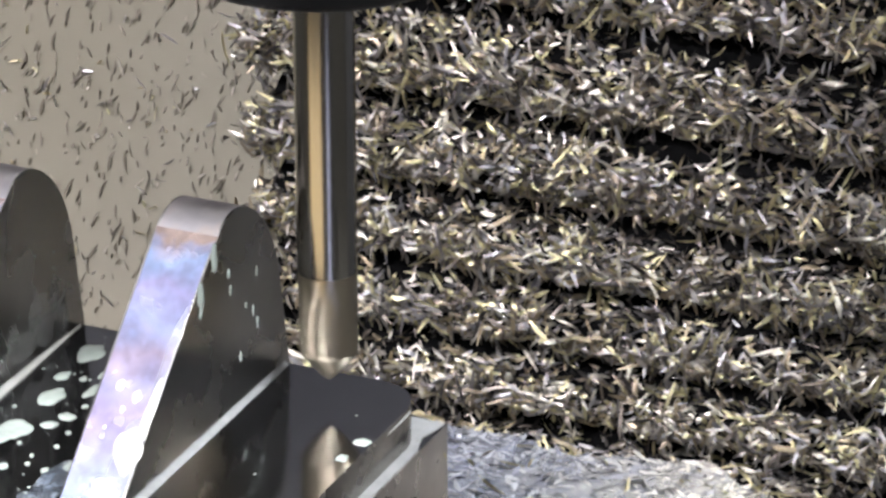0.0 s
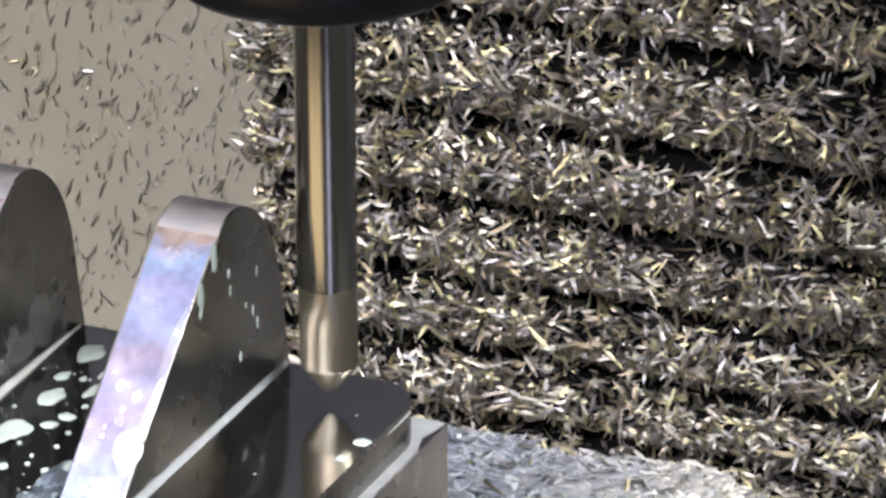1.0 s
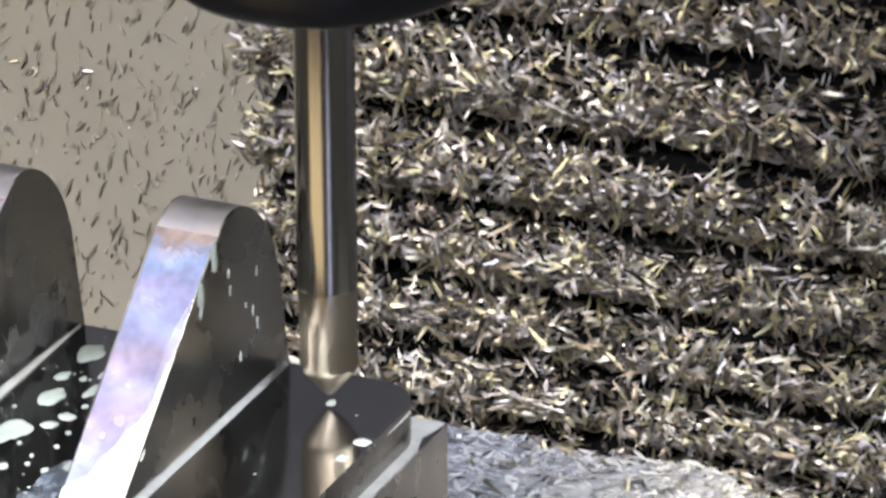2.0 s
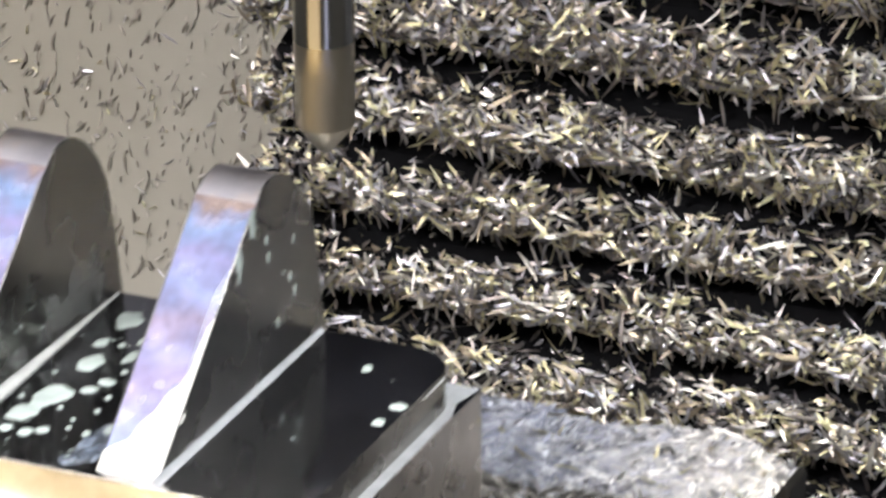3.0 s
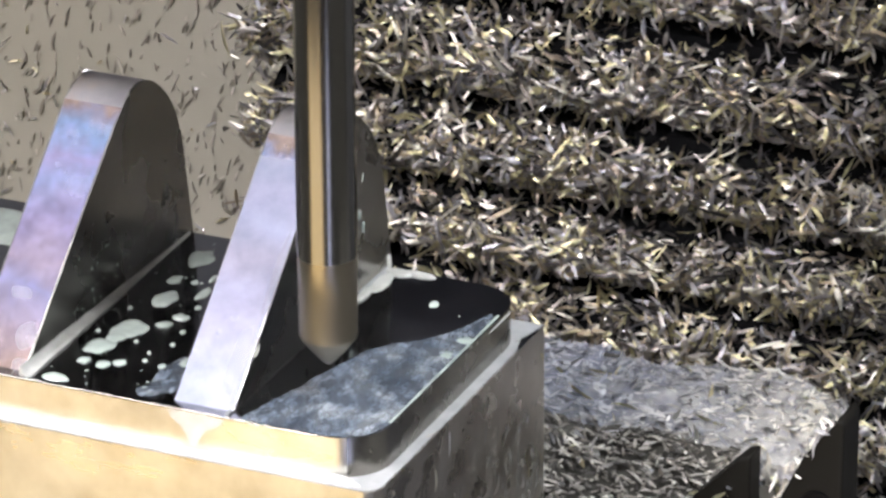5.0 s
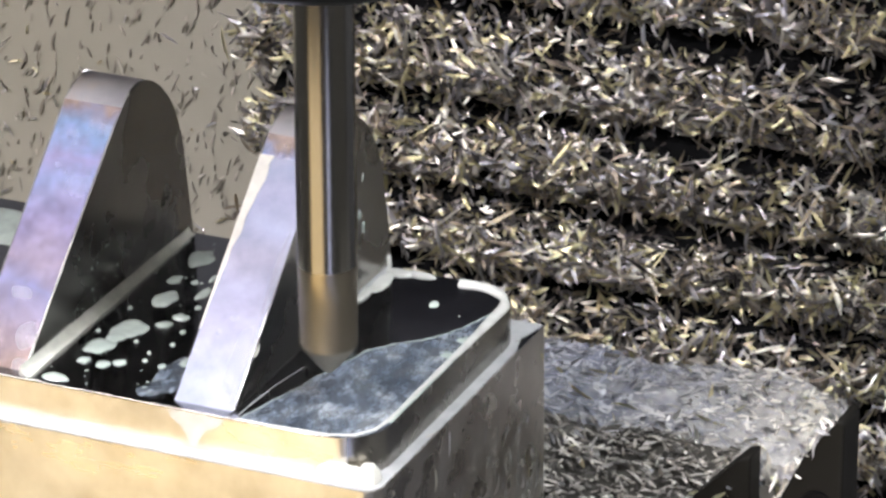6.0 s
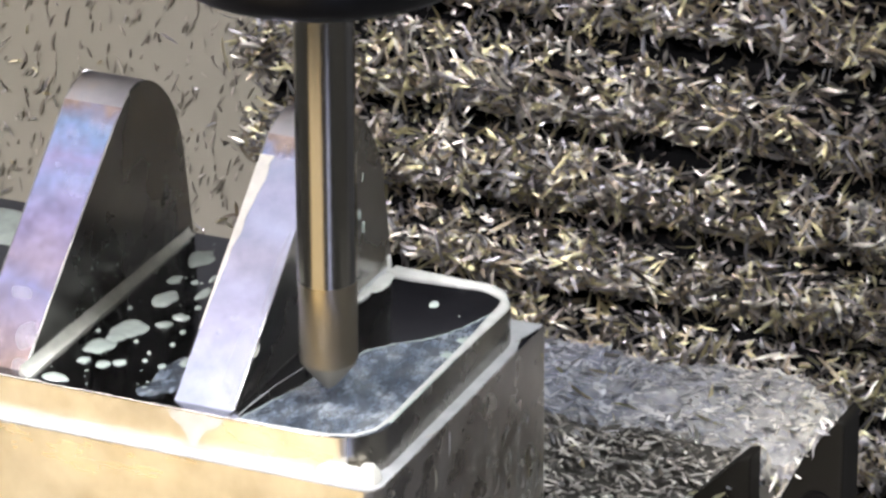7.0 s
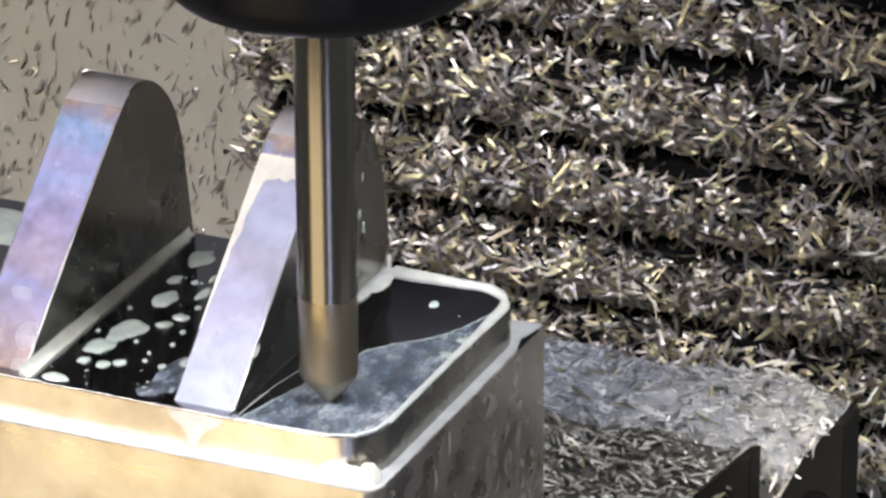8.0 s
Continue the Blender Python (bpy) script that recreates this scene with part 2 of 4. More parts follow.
TOP_FILL = glow("daylight_fill_glow", (0.93, 0.97, 1.0), 47.0)
COOLANT = milky("milky_coolant", (0.45, 0.51, 0.47))
LATHER = milky("white_lather_and_glare", (0.88, 0.86, 0.8), 0.4)
SMEAR = milky("thin_coolant_smear", (0.7, 0.7, 0.8), 0.3)
SMEAR.node_tree.nodes["Principled BSDF"].inputs["Alpha"].default_value = 0.22
CREAM = milky("cream_lather", (0.97, 0.93, 0.84), 0.4)
CREAM.node_tree.nodes["Principled BSDF"].inputs["Alpha"].default_value = 0.8
STREAK = milky("dried_coolant_streak", (0.5, 0.5, 0.48), 0.5)
STREAK.node_tree.nodes["Principled BSDF"].inputs["Alpha"].default_value = 0.5
DRIED = milky("dried_coolant_haze", (0.5, 0.5, 0.49), 0.5)
DRIED.node_tree.nodes["Principled BSDF"].inputs["Alpha"].default_value = 0.16
FOAM = milky("coolant_foam", (0.62, 0.61, 0.58), 0.4)
CRUST = milky("cream_crust", (0.86, 0.85, 0.76), 0.5)
WASHED = milky("lilac_coolant_wash", (0.72, 0.72, 0.88), 0.3)
WASHED.node_tree.nodes["Principled BSDF"].inputs["Alpha"].default_value = 0.42
RESIDUE = milky("milky_residue", (0.46, 0.46, 0.47), 0.45)


# ---- builders ----
def thing(name, label, category, group="", kind="", at=(0, 0, 0)):
    ob = new(name)
    ob.location = [v * MM for v in at]
    return tagged(ob, label, category, group, kind)


def mesh_from(name, verts, faces, mat, smooth=False):
    me = bpy.data.meshes.new(name)
    me.from_pydata([tuple(c * MM for c in v) for v in verts], [], faces)
    me.materials.append(mat)
    if smooth:
        me.polygons.foreach_set("use_smooth", [True] * len(me.polygons))
    me.update()
    return me


def part(name, bm, mat, parent, label="", smooth=False):
    """One mesh object from a bmesh in millimetres, under its thing."""
    bmesh.ops.recalc_face_normals(bm, faces=bm.faces)
    bmesh.ops.scale(bm, vec=(MM, MM, MM), verts=bm.verts)
    me = bpy.data.meshes.new(name)
    bm.to_mesh(me)
    bm.free()
    me.materials.append(mat)
    if smooth:
        me.polygons.foreach_set("use_smooth", [True] * len(me.polygons))
        me.set_sharp_from_angle(angle=radians(32))
    ob = new(name, me)
    ob.parent = parent
    if label:
        ob["label"] = label
    return ob


def box(x0, x1, y0, y1, z0, z1, bevel=0.0):
    bm = bmesh.new()
    bmesh.ops.create_cube(bm, size=1)
    for v in bm.verts:
        v.co = Vector((x0 + (v.co.x + 0.5) * (x1 - x0), y0 + (v.co.y + 0.5) * (y1 - y0), z0 + (v.co.z + 0.5) * (z1 - z0)))
    if bevel:
        bmesh.ops.bevel(bm, geom=bm.edges[:], offset=bevel, segments=2, profile=0.5, affect="EDGES")
    return bm


def prism(outline, z0, z1, bevel=0.0):
    """An outline of (x, y) raised from z0 to z1, its upper rim broken."""
    bm = bmesh.new()
    low = [bm.verts.new((x, y, z0)) for x, y in outline]
    high = [bm.verts.new((x, y, z1)) for x, y in outline]
    n = len(outline)
    for i in range(n):
        bm.faces.new((low[i], low[(i + 1) % n], high[(i + 1) % n], high[i]))
    top = bm.faces.new(high)
    bm.faces.new(low[::-1])
    if bevel:
        bmesh.ops.bevel(bm, geom=list(top.edges), offset=bevel, segments=2, profile=0.5, affect="EDGES")
    return bm


def slab(outline, y0, y1):
    """An outline of (x, z) given depth from y0 to y1, with its edges broken."""
    bm = prism(outline, 0, 1)
    for v in bm.verts:
        v.co = Vector((v.co.x, y0 + (y1 - y0) * v.co.z, v.co.y))
    bmesh.ops.bevel(bm, geom=bm.edges[:], offset=0.5, segments=2, profile=0.5, affect="EDGES")
    return bm


def lathe(profile, steps=64):
    """A body turned round z from (radius, z) pairs."""
    bm = bmesh.new()
    rings = []
    for r, z in profile:
        rings.append([bm.verts.new((r * math.cos(2 * math.pi * k / steps), r * math.sin(2 * math.pi * k / steps), z)) for k in range(steps)])
    for a, b in zip(rings, rings[1:]):
        for k in range(steps):
            bm.faces.new((a[k], a[(k + 1) % steps], b[(k + 1) % steps], b[k]))
    bm.faces.new(rings[0][::-1])
    bm.faces.new(rings[-1])
    return bm


def rounded(x0, x1, y0, y1, r, steps=10):
    """A rectangle's outline with its two corners at x1 rounded."""
    pts = [(x0, y0)]
    pts += [(x1 - r + r * math.sin(a), y0 + r - r * math.cos(a)) for a in [k * math.pi / 2 / steps for k in range(steps + 1)]]
    pts += [(x1 - r + r * math.cos(a), y1 - r + r * math.sin(a)) for a in [k * math.pi / 2 / steps for k in range(steps + 1)]]
    return pts + [(x0, y1)]


def sliver_mesh(name, rng, spots, ways, normals, mat, length, width, curl=0.5):
    """Many curled metal slivers in one mesh: three rings of three corners each."""
    n = len(spots)
    ways = ways / np.linalg.norm(ways, axis=1)[:, None]
    side = np.cross(normals, ways)
    side /= np.linalg.norm(side, axis=1)[:, None] + 1e-9
    up = np.cross(ways, side)
    ln = rng.uniform(*length, n) * rng.choice([0.5, 0.8, 1.0, 1.0, 1.3, 1.8], n)
    wd = rng.uniform(*width, n)
    bend = rng.uniform(-curl, curl, n) * ln
    lift = rng.uniform(-0.1, 0.35, n) * ln
    twist = rng.uniform(-0.7, 0.7, n)
    verts = np.zeros((n, 12, 3))
    for k, (u, taper) in enumerate(((-0.5, 0.3), (-0.2, 1.0), (0.17, 0.95), (0.5, 0.18))):
        mid = spots + ways * (u * ln)[:, None] + side * ((0.25 - u * u) * bend)[:, None] + up * ((0.25 - u * u) * lift)[:, None]
        ca, sa = np.cos(twist * u * 2)[:, None], np.sin(twist * u * 2)[:, None]
        s2, u2 = side * ca + up * sa, up * ca - side * sa
        w = (wd * taper * 0.5)[:, None]
        verts[:, 3 * k] = mid - s2 * w
        verts[:, 3 * k + 1] = mid + s2 * w
        verts[:, 3 * k + 2] = mid + u2 * w * 0.14
    quads = []
    for k in range(3):
        a, b = 3 * k, 3 * k + 3
        for i in range(3):
            j = (i + 1) % 3
            quads.append((a + i, a + j, b + j, b + i))
    quads = np.array(quads)
    faces = (quads[None] + (np.arange(n) * 12)[:, None, None]).reshape(-1, 4)
    me = bpy.data.meshes.new(name)
    me.from_pydata((verts.reshape(-1, 3) * MM).tolist(), [], faces.tolist())
    me.materials.append(mat)
    me.update()
    return me


def sliver_kinds():
    """A dozen differently curled slivers, each lying along x with its face up."""
    rng = np.random.default_rng(77)
    return [sliver_mesh("chip", rng, np.zeros((1, 3)), np.array([[1.0, 0, 0]]), np.array([[0, 0, 1.0]]), GLINT_CHIP, (2.8, 4.8), (0.6, 1.1), 0.4) for k in range(12)]


SLIVERS = sliver_kinds()


def lay_chip(rng, parent, spot, way, normal, size=1.0):
    """One chip, an object of its own, lying at spot (mm) along way with its face towards normal."""
    x = Vector(way).normalized()
    z = Vector(normal)
    z = (z - x * z.dot(x)).normalized()
    y = z.cross(x)
    ob = new("chip", SLIVERS[int(rng.integers(len(SLIVERS)))])
    ob.parent = parent
    turn = Matrix((x, y, z)).transposed().to_4x4()
    ob.matrix_basis = Matrix.Translation(Vector(spot) * MM) @ turn @ Matrix.Diagonal((*[size * float(rng.uniform(0.75, 1.25))] * 3, 1))
    return ob


# ---- the machine's enclosure ----
def panel(name, x0, x1, y0, y1, z0, z1, mat, label):
    ob = part(name, box(x0, x1, y0, y1, z0, z1, 0.0), mat, None, label)
    return tagged(ob, label, "panel", "", "structure")


panel("floor", -620, 620, -950, 260, -340, -330, GREY_PAINT, "grey painted sheet-metal floor of the machine")
panel("ceiling", -620, 620, -950, 260, 700, 710, PALE, "pale sheet-metal ceiling of the machine")
panel("wall_west", -620, -610, -950, 260, -330, 700, GREY_PAINT, "grey painted side wall of the machine")
panel("wall_east", 610, 620, -950, 260, -330, 700, GREY_PAINT, "grey painted side wall of the machine")
panel("wall_south", -610, 610, -950, -940, -330, 700, GREY_PAINT, "grey painted front door of the machine")
panel("wall_north", -610, 610, 212, 222, -330, 700, CHARCOAL, "dark column behind the bellows")
PLATE = panel("wall_panel", -610, -103, 200, 206, -330, 22, BEIGE, "beige painted cover plate strewn with metal chips")
# unseen plates that set the floor's dark and the fin tops' pale reflections
panel("dark_mirrored_plate", -610, 300, 198, 206, 26, 138, CHARCOAL, "unseen charcoal plate added for the floor's dark reflection")
panel("pale_mirrored_plate", -610, 300, 198, 206, 140, 690, PALE, "unseen pale plate added to lighten the fin tops' reflection")


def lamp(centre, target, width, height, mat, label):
    """A flat lamp out of view: housing and glowing front, which looks along its -z."""
    ob = tagged(new("unseen_lamp"), label, "lamp")
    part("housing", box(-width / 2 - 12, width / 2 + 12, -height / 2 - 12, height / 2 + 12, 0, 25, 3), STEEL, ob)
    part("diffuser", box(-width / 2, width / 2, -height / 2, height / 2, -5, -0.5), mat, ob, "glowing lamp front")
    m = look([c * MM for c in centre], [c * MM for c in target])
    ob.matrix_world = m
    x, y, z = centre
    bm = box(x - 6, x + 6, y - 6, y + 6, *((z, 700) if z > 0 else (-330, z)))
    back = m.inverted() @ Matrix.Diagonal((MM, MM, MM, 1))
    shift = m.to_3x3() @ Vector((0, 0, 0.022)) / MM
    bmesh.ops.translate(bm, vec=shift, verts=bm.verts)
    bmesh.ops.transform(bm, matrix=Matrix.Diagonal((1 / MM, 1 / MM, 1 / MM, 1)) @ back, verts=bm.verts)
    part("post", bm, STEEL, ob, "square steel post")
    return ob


# all unseen; the first fits the fins' reflection, the others are added
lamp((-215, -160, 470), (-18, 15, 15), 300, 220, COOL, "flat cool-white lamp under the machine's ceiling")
lamp((-225, 50, 520), (-18, 35, 30), 260, 220, DIM_FILL, "unseen dim fill lamp added to lighten the fin tops")
lamp((242, -350, -188), (0, 0, 5), 60, 220, BLUE, "unseen blue lamp added for a bluish reflected stripe")
lamp((-95, -428, -190), (0, 0, 0), 385, 210, WARM_FILL, "unseen warm lamp added for golden reflections on shank and block")
lamp((-250, -600, 610), (-20, 150, -40), 260, 160, FRONT_FILL, "unseen neutral fill lamp added to light the bellows")
lamp((320, -180, 600), (30, 80, -30), 260, 200, TOP_FILL, "unseen daylight fill lamp added to light rail and bellows")


# ---- bellows ----
FOLD_Y, FOLD_LEFT, FOLD_RIGHT = 190.0, -98.0, 75.0
# foot of each fold with the spindle at the clip's start, its height, and its share of the spindle's travel
FOLD_ROWS = [(61.6, 22.0, 1.0), (39.6, 22.0, 1.0), (17.1, 22.5, 0.92), (-5.2, 22.3, 0.84), (-27.4, 22.2, 0.775), (-46.1, 18.7, 0.735), (-62.5, 16.4, 0.65), (-77.8, 15.3, 0.575),
             (-93.5, 15.7, 0.5), (-109.0, 15.5, 0.425), (-124.4, 15.4, 0.35), (-139.9, 15.5, 0.275), (-155.4, 15.5, 0.2)]


def fold_outline(u):
    return -13.0 * max(math.sin(math.pi * min(max(u, 0), 1)), 0) ** 0.7


def fold_mesh(height, mat):
    """One pleat: a bulging front between two grooves, with a flat back."""
    rows, verts, faces = 9, [], []
    for i in range(rows + 1):
        u = i / rows
        y = fold_outline(u) * 0.85
        verts += [(FOLD_LEFT, y, u * height * 1.06), (FOLD_RIGHT, y, u * height * 1.06)]
    for i in range(rows):
        faces.append((2 * i, 2 * i + 1, 2 * i + 3, 2 * i + 2))
    n0 = len(verts)
    verts += [(FOLD_LEFT, 6, 0), (FOLD_RIGHT, 6, 0), (FOLD_LEFT, 6, height * 1.06), (FOLD_RIGHT, 6, height * 1.06)]
    faces += [(n0, n0 + 2, n0 + 3, n0 + 1), (0, n0, n0 + 1, 1), (2 * rows, 2 * rows + 1, n0 + 3, n0 + 2)]
    faces += [tuple([2 * i for i in range(rows + 1)] + [n0 + 2, n0]), tuple([2 * i + 1 for i in range(rows, -1, -1)] + [n0 + 1, n0 + 3])]
    return mesh_from("fold", verts, faces, mat, False)


def fold_chips(rng, fold, height, k):
    """The chips heaped on one fold in uneven clumps, some hanging over its lip, some spilling past its end."""
    n = int(345 * height)
    x = rng.uniform(FOLD_LEFT - 1, FOLD_RIGHT, n)
    spill = rng.uniform(0, 1, n) < 0.03
    x = np.where(spill, FOLD_LEFT - rng.exponential(1.8, n), x)
    wave = np.array([noise.noise((a * 0.035, k * 3.7, 0.0)) + 0.6 * noise.noise((a * 0.14, k * 3.7, 7.0)) for a in x])
    wave2 = np.array([noise.noise((a * 0.05, k * 5.1, 4.0)) + 0.7 * noise.noise((a * 0.19, k * 5.1, 9.0)) for a in x])
    lo, hi = 0.125 + 0.11 * wave2, 0.9 + 0.09 * wave
    u = lo + (hi - lo) * rng.uniform(0, 1, n) ** 0.9
    stray = rng.uniform(0, 1, n) < 0.055
    u = np.where(stray, rng.uniform(-0.14, 1.16, n), u)
    u = np.where(spill, np.clip(0.4 + 0.14 * rng.normal(0, 1, n), 0.05, 0.9), u)
    lump = np.array([noise.noise((a * 0.11, k * 4.3 + b * 1.9, 2.0)) + 0.5 * noise.noise((a * 0.3, k * 2.3 + b * 4.0, 6.0)) for a, b in zip(x, u)])
    swell = np.clip(1.7 * np.sin(np.pi * np.clip(u, 0, 1)), 0, 1)
    y = np.array([fold_outline(a) for a in u]) * (1 + 0.12 * wave2)
    y -= (rng.uniform(-2.2, 2.2, n) + 2.4 * lump) * swell
    bare = np.array([noise.noise((a * 0.16, k * 6.1 + b * 3.2, 12.0)) for a, b in zip(x, u)])
    keep = (bare > -0.12) | (rng.uniform(0, 1, n) < 0.42)
    keep &= rng.uniform(0, 1, n) > np.clip((x + 30) / 100, 0.1, 1) * {3: 0.78, 4: 0.55, 5: 0.25}.get(k, 0.0)
    keep &= rng.uniform(0, 1, n) > {7: 0.08, 8: 0.18, 9: 0.24, 10: 0.24}.get(k, 0.0)
    hang = rng.uniform(0, 1, n) < 0.02
    u = np.where(hang, rng.uniform(-0.13, 0.12, n), u)
    y = np.where(hang, rng.uniform(-9.5, -4.0, n), y)
    keep |= hang & (rng.uniform(0, 1, n) < 0.8)
    slope = np.stack([np.zeros(n), -np.ones(n), (u - 0.32) * 2.6], 1)
    normals = slope + rng.normal(0, 0.5, (n, 3))
    steep = 0.75 * np.clip(3.2 * np.minimum(u - lo, hi - u) + 0.45, 0.35, 1)
    ways = np.stack([rng.normal(0, 1.0, n), rng.normal(0, 0.4, n), rng.normal(0, 1, n) * np.where(hang, 1.3, steep)], 1)
    heap = new("chip_heap", sliver_mesh("chip_heap", rng, np.stack([x, y, u * height], 1)[keep], ways[keep], normals[keep], CHIP, (2.2, 5.2), (0.5, 1.15), 0.3))
    heap.parent = fold
    tagged(heap, "loose heap of curled aluminium chips", kind="stuff")
    for _ in range(30):
        a, lip = rng.uniform(FOLD_LEFT, FOLD_RIGHT), rng.uniform(0, 1) < 0.6
        b = rng.uniform(-0.06, 0.14) if lip else rng.uniform(0.15, 0.95)
        out = fold_outline(max(b, 0.12)) * 0.95 - 2.4 - rng.uniform(0, 1.2)
        way = (rng.normal(0, 0.3), rng.normal(0, 0.3), 1) if lip else rng.normal(0, 1, 3) * (1, 0.4, 0.8)
        lay_chip(rng, fold, (a, out, b * height), way, (rng.normal(0, 0.4), -1, rng.normal(0.3, 0.4)))


def bellows():
    ob = thing("bellows", "black folded bellows heaped with shiny metal chips", "bellows")
    rng = np.random.default_rng(8)
    folds = []
    for k, (z0, height, share) in enumerate(FOLD_ROWS):
        fold = new("fold", fold_mesh(height, RUBBER if z0 < 12 else LIGHTER_RUBBER))
        fold.parent = ob
        fold.location = (0, FOLD_Y * MM, z0 * MM)
        if z0 < 12:
            fold_chips(rng, fold, height, k)
        folds.append((fold, z0, share))
    return ob, folds


BELLOWS, FOLDS = bellows()


def plate_chips():
    rng = np.random.default_rng(11)
    n = 2000
    spots = np.stack([rng.uniform(-215, -104, n), np.full(n, 199.6), rng.uniform(-175, 20, n)], 1)
    ways = np.stack([rng.normal(0.25, 0.4, n), rng.normal(0, 0.12, n), np.ones(n)], 1)
    normals = np.stack([rng.normal(0, 0.5, n), -np.ones(n), rng.normal(0, 0.5, n)], 1)
    ob = new("stuck_chips", sliver_mesh("stuck_chips", rng, spots, ways, normals, DARK_CHIP, (1.5, 3.4), (0.34, 0.66), 0.3))
    tagged(ob, "fine dark metal chips clinging to the beige plate", "chips", kind="stuff")


plate_chips()


def bright_chips():
    """Single glinting chips stuck to the beige plate."""
    rng = np.random.default_rng(23)
    for _ in range(400):
        lay_chip(rng, PLATE, (rng.uniform(-215, -100), 199.2, rng.uniform(-175, 20)), rng.normal(0, 0.8, 3) * (1, 0.25, 1), (rng.normal(0, 0.6), -1, rng.normal(0.35, 0.6)), 0.6)


bright_chips()


# ---- the workpiece ----
X_RIGHT, Y_FRONT, Y_BACK = 12.9, -12.0, 53.0


def fin_outline():
    def bezier(a, b, c, n):
        return [tuple((1 - t) ** 2 * p + 2 * t * (1 - t) * q + t * t * r for p, q, r in zip(a, b, c)) for t in [k / n for k in range(n + 1)]]
    pts = [(-11.0, -0.5), (-10.0, -0.5), (25.6, 31.2)]
    pts += bezier((28.4, 33.3), (34.5, 38.2), (42.0, 32.5), 9)
    pts += bezier((43.0, 31.6), (48.6, 27.0), (50.7, 18.0), 7)
    return pts + [(54.3, -0.5)]


def fin(parent, x0, x1, film):
    """A tapering tongue with a round top; side faces polished, narrow faces under an oily film."""
    pts = fin_outline()[1:]
    bm = bmesh.new()
    a = [bm.verts.new((x0, y, z)) for y, z in pts]
    b = [bm.verts.new((x1, y, z)) for y, z in pts]
    n = len(pts)
    for i in range(n):
        f = bm.faces.new((a[i], a[(i + 1) % n], b[(i + 1) % n], b[i]))
        f.material_index = 1
        f.smooth = 2 <= i < n - 2
        f.material_index = 2 if 2 <= i < n - 2 else 1
    s0, s1 = bm.faces.new(a[::-1]), bm.faces.new(b)
    bmesh.ops.bevel(bm, geom=list(s0.edges) + list(s1.edges), offset=0.35, segments=2, profile=0.5, affect="EDGES")
    ob = part("fin", bm, SATIN, parent, "tapered fin with a rounded top and shimmering edge")
    ob.data.materials.append(film)
    ob.data.materials.append(CAP_METAL)
    return ob


def fillet(parent, x, side):
    """The hollow corner between a fin and the floor."""
    r, steps, bm = 0.28, 5, bmesh.new()
    ends = []
    for y in (-11.6, 52.6):
        arc = [bm.verts.new((x + side * (r - r * math.sin(t)), y, r - r * math.cos(t) + 0.02)) for t in [k * math.pi / 2 / steps for k in range(steps + 1)]]
        ends.append(arc + [bm.verts.new((x - side * 0.3, y, -0.3))])
    n = steps + 2
    for i in range(n):
        bm.faces.new((ends[0][i], ends[0][(i + 1) % n], ends[1][(i + 1) % n], ends[1][i]))
    bm.faces.new(ends[0][::-1])
    bm.faces.new(ends[1])
    return part("fillet", bm, SATIN, parent, "hollow corner along the fin's foot", True)


def block_outline(x1, y0, y1, r=3.2):
    """The block's outline from above: one front corner rounded, the rear one square."""
    turn = [(x1 - r + r * math.sin(a), y0 + r - r * math.cos(a)) for a in [k * math.pi / 12 for k in range(7)]]
    return [(-150.0, y0)] + turn + [(x1, y1), (-150.0, y1)]


def workpiece():
    ob = thing("workpiece", "machined aluminium block with polished floor and tall fins", "workpiece")
    block = part("block", prism(block_outline(15.1, -14.7, 56.0), -62, -7.3, 0.12), MILLED, ob, "square-cornered lower block of bare aluminium")
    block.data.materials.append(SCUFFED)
    # right face gets the darker metal: its shade is in the colour
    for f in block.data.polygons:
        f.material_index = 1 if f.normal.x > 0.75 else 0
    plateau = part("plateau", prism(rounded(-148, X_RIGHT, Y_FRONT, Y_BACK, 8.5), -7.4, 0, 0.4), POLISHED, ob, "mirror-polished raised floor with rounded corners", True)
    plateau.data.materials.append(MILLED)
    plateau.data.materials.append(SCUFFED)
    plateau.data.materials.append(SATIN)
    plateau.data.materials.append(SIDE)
    # sides turned from the front take darker metals, shade put into the colour
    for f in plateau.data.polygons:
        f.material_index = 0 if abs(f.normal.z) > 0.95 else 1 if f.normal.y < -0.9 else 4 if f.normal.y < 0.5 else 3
    part("ledge", prism([(-149.5, -14.6), (11.9, -14.6), (13.4, -14.2), (14.5, -13.1), (14.9, -11.6), (14.9, 40.0), (14.75, 45.0), (14.2, 46.4), (13.5, 49.4), (14.0, 51.0), (14.9, 55.2), (14.9, 55.7), (-149.5, 55.7)], -7.28, -7.1), RESIDUE, ob, "pale coolant-wet ledge round the raised floor")
    part("polished_patch", prism([(13.3, 44.5), (15.0, 44.5), (15.0, 55.6), (13.3, 55.6)], -7.29, -7.24), POLISHED, ob, "dark polished patch at the end of the ledge")
    # lather kept near white to paint in the glare on this ledge
    part("front_glare_strip", prism([(-149, -14.2), (6, -14.2), (9.5, -13.4), (9.0, -12.05), (-149, -12.05)], -7.09, -6.9, 0.08), LATHER, ob, "white lather and painted glare along the front ledge")
    for x1, film in ((-13.0, BLUE_FILM), (-51.8, PINK_FILM)):
        f = fin(ob, x1 - 11.1, x1, film)
        fillet(f, x1, 1)
    return ob


WORK = workpiece()


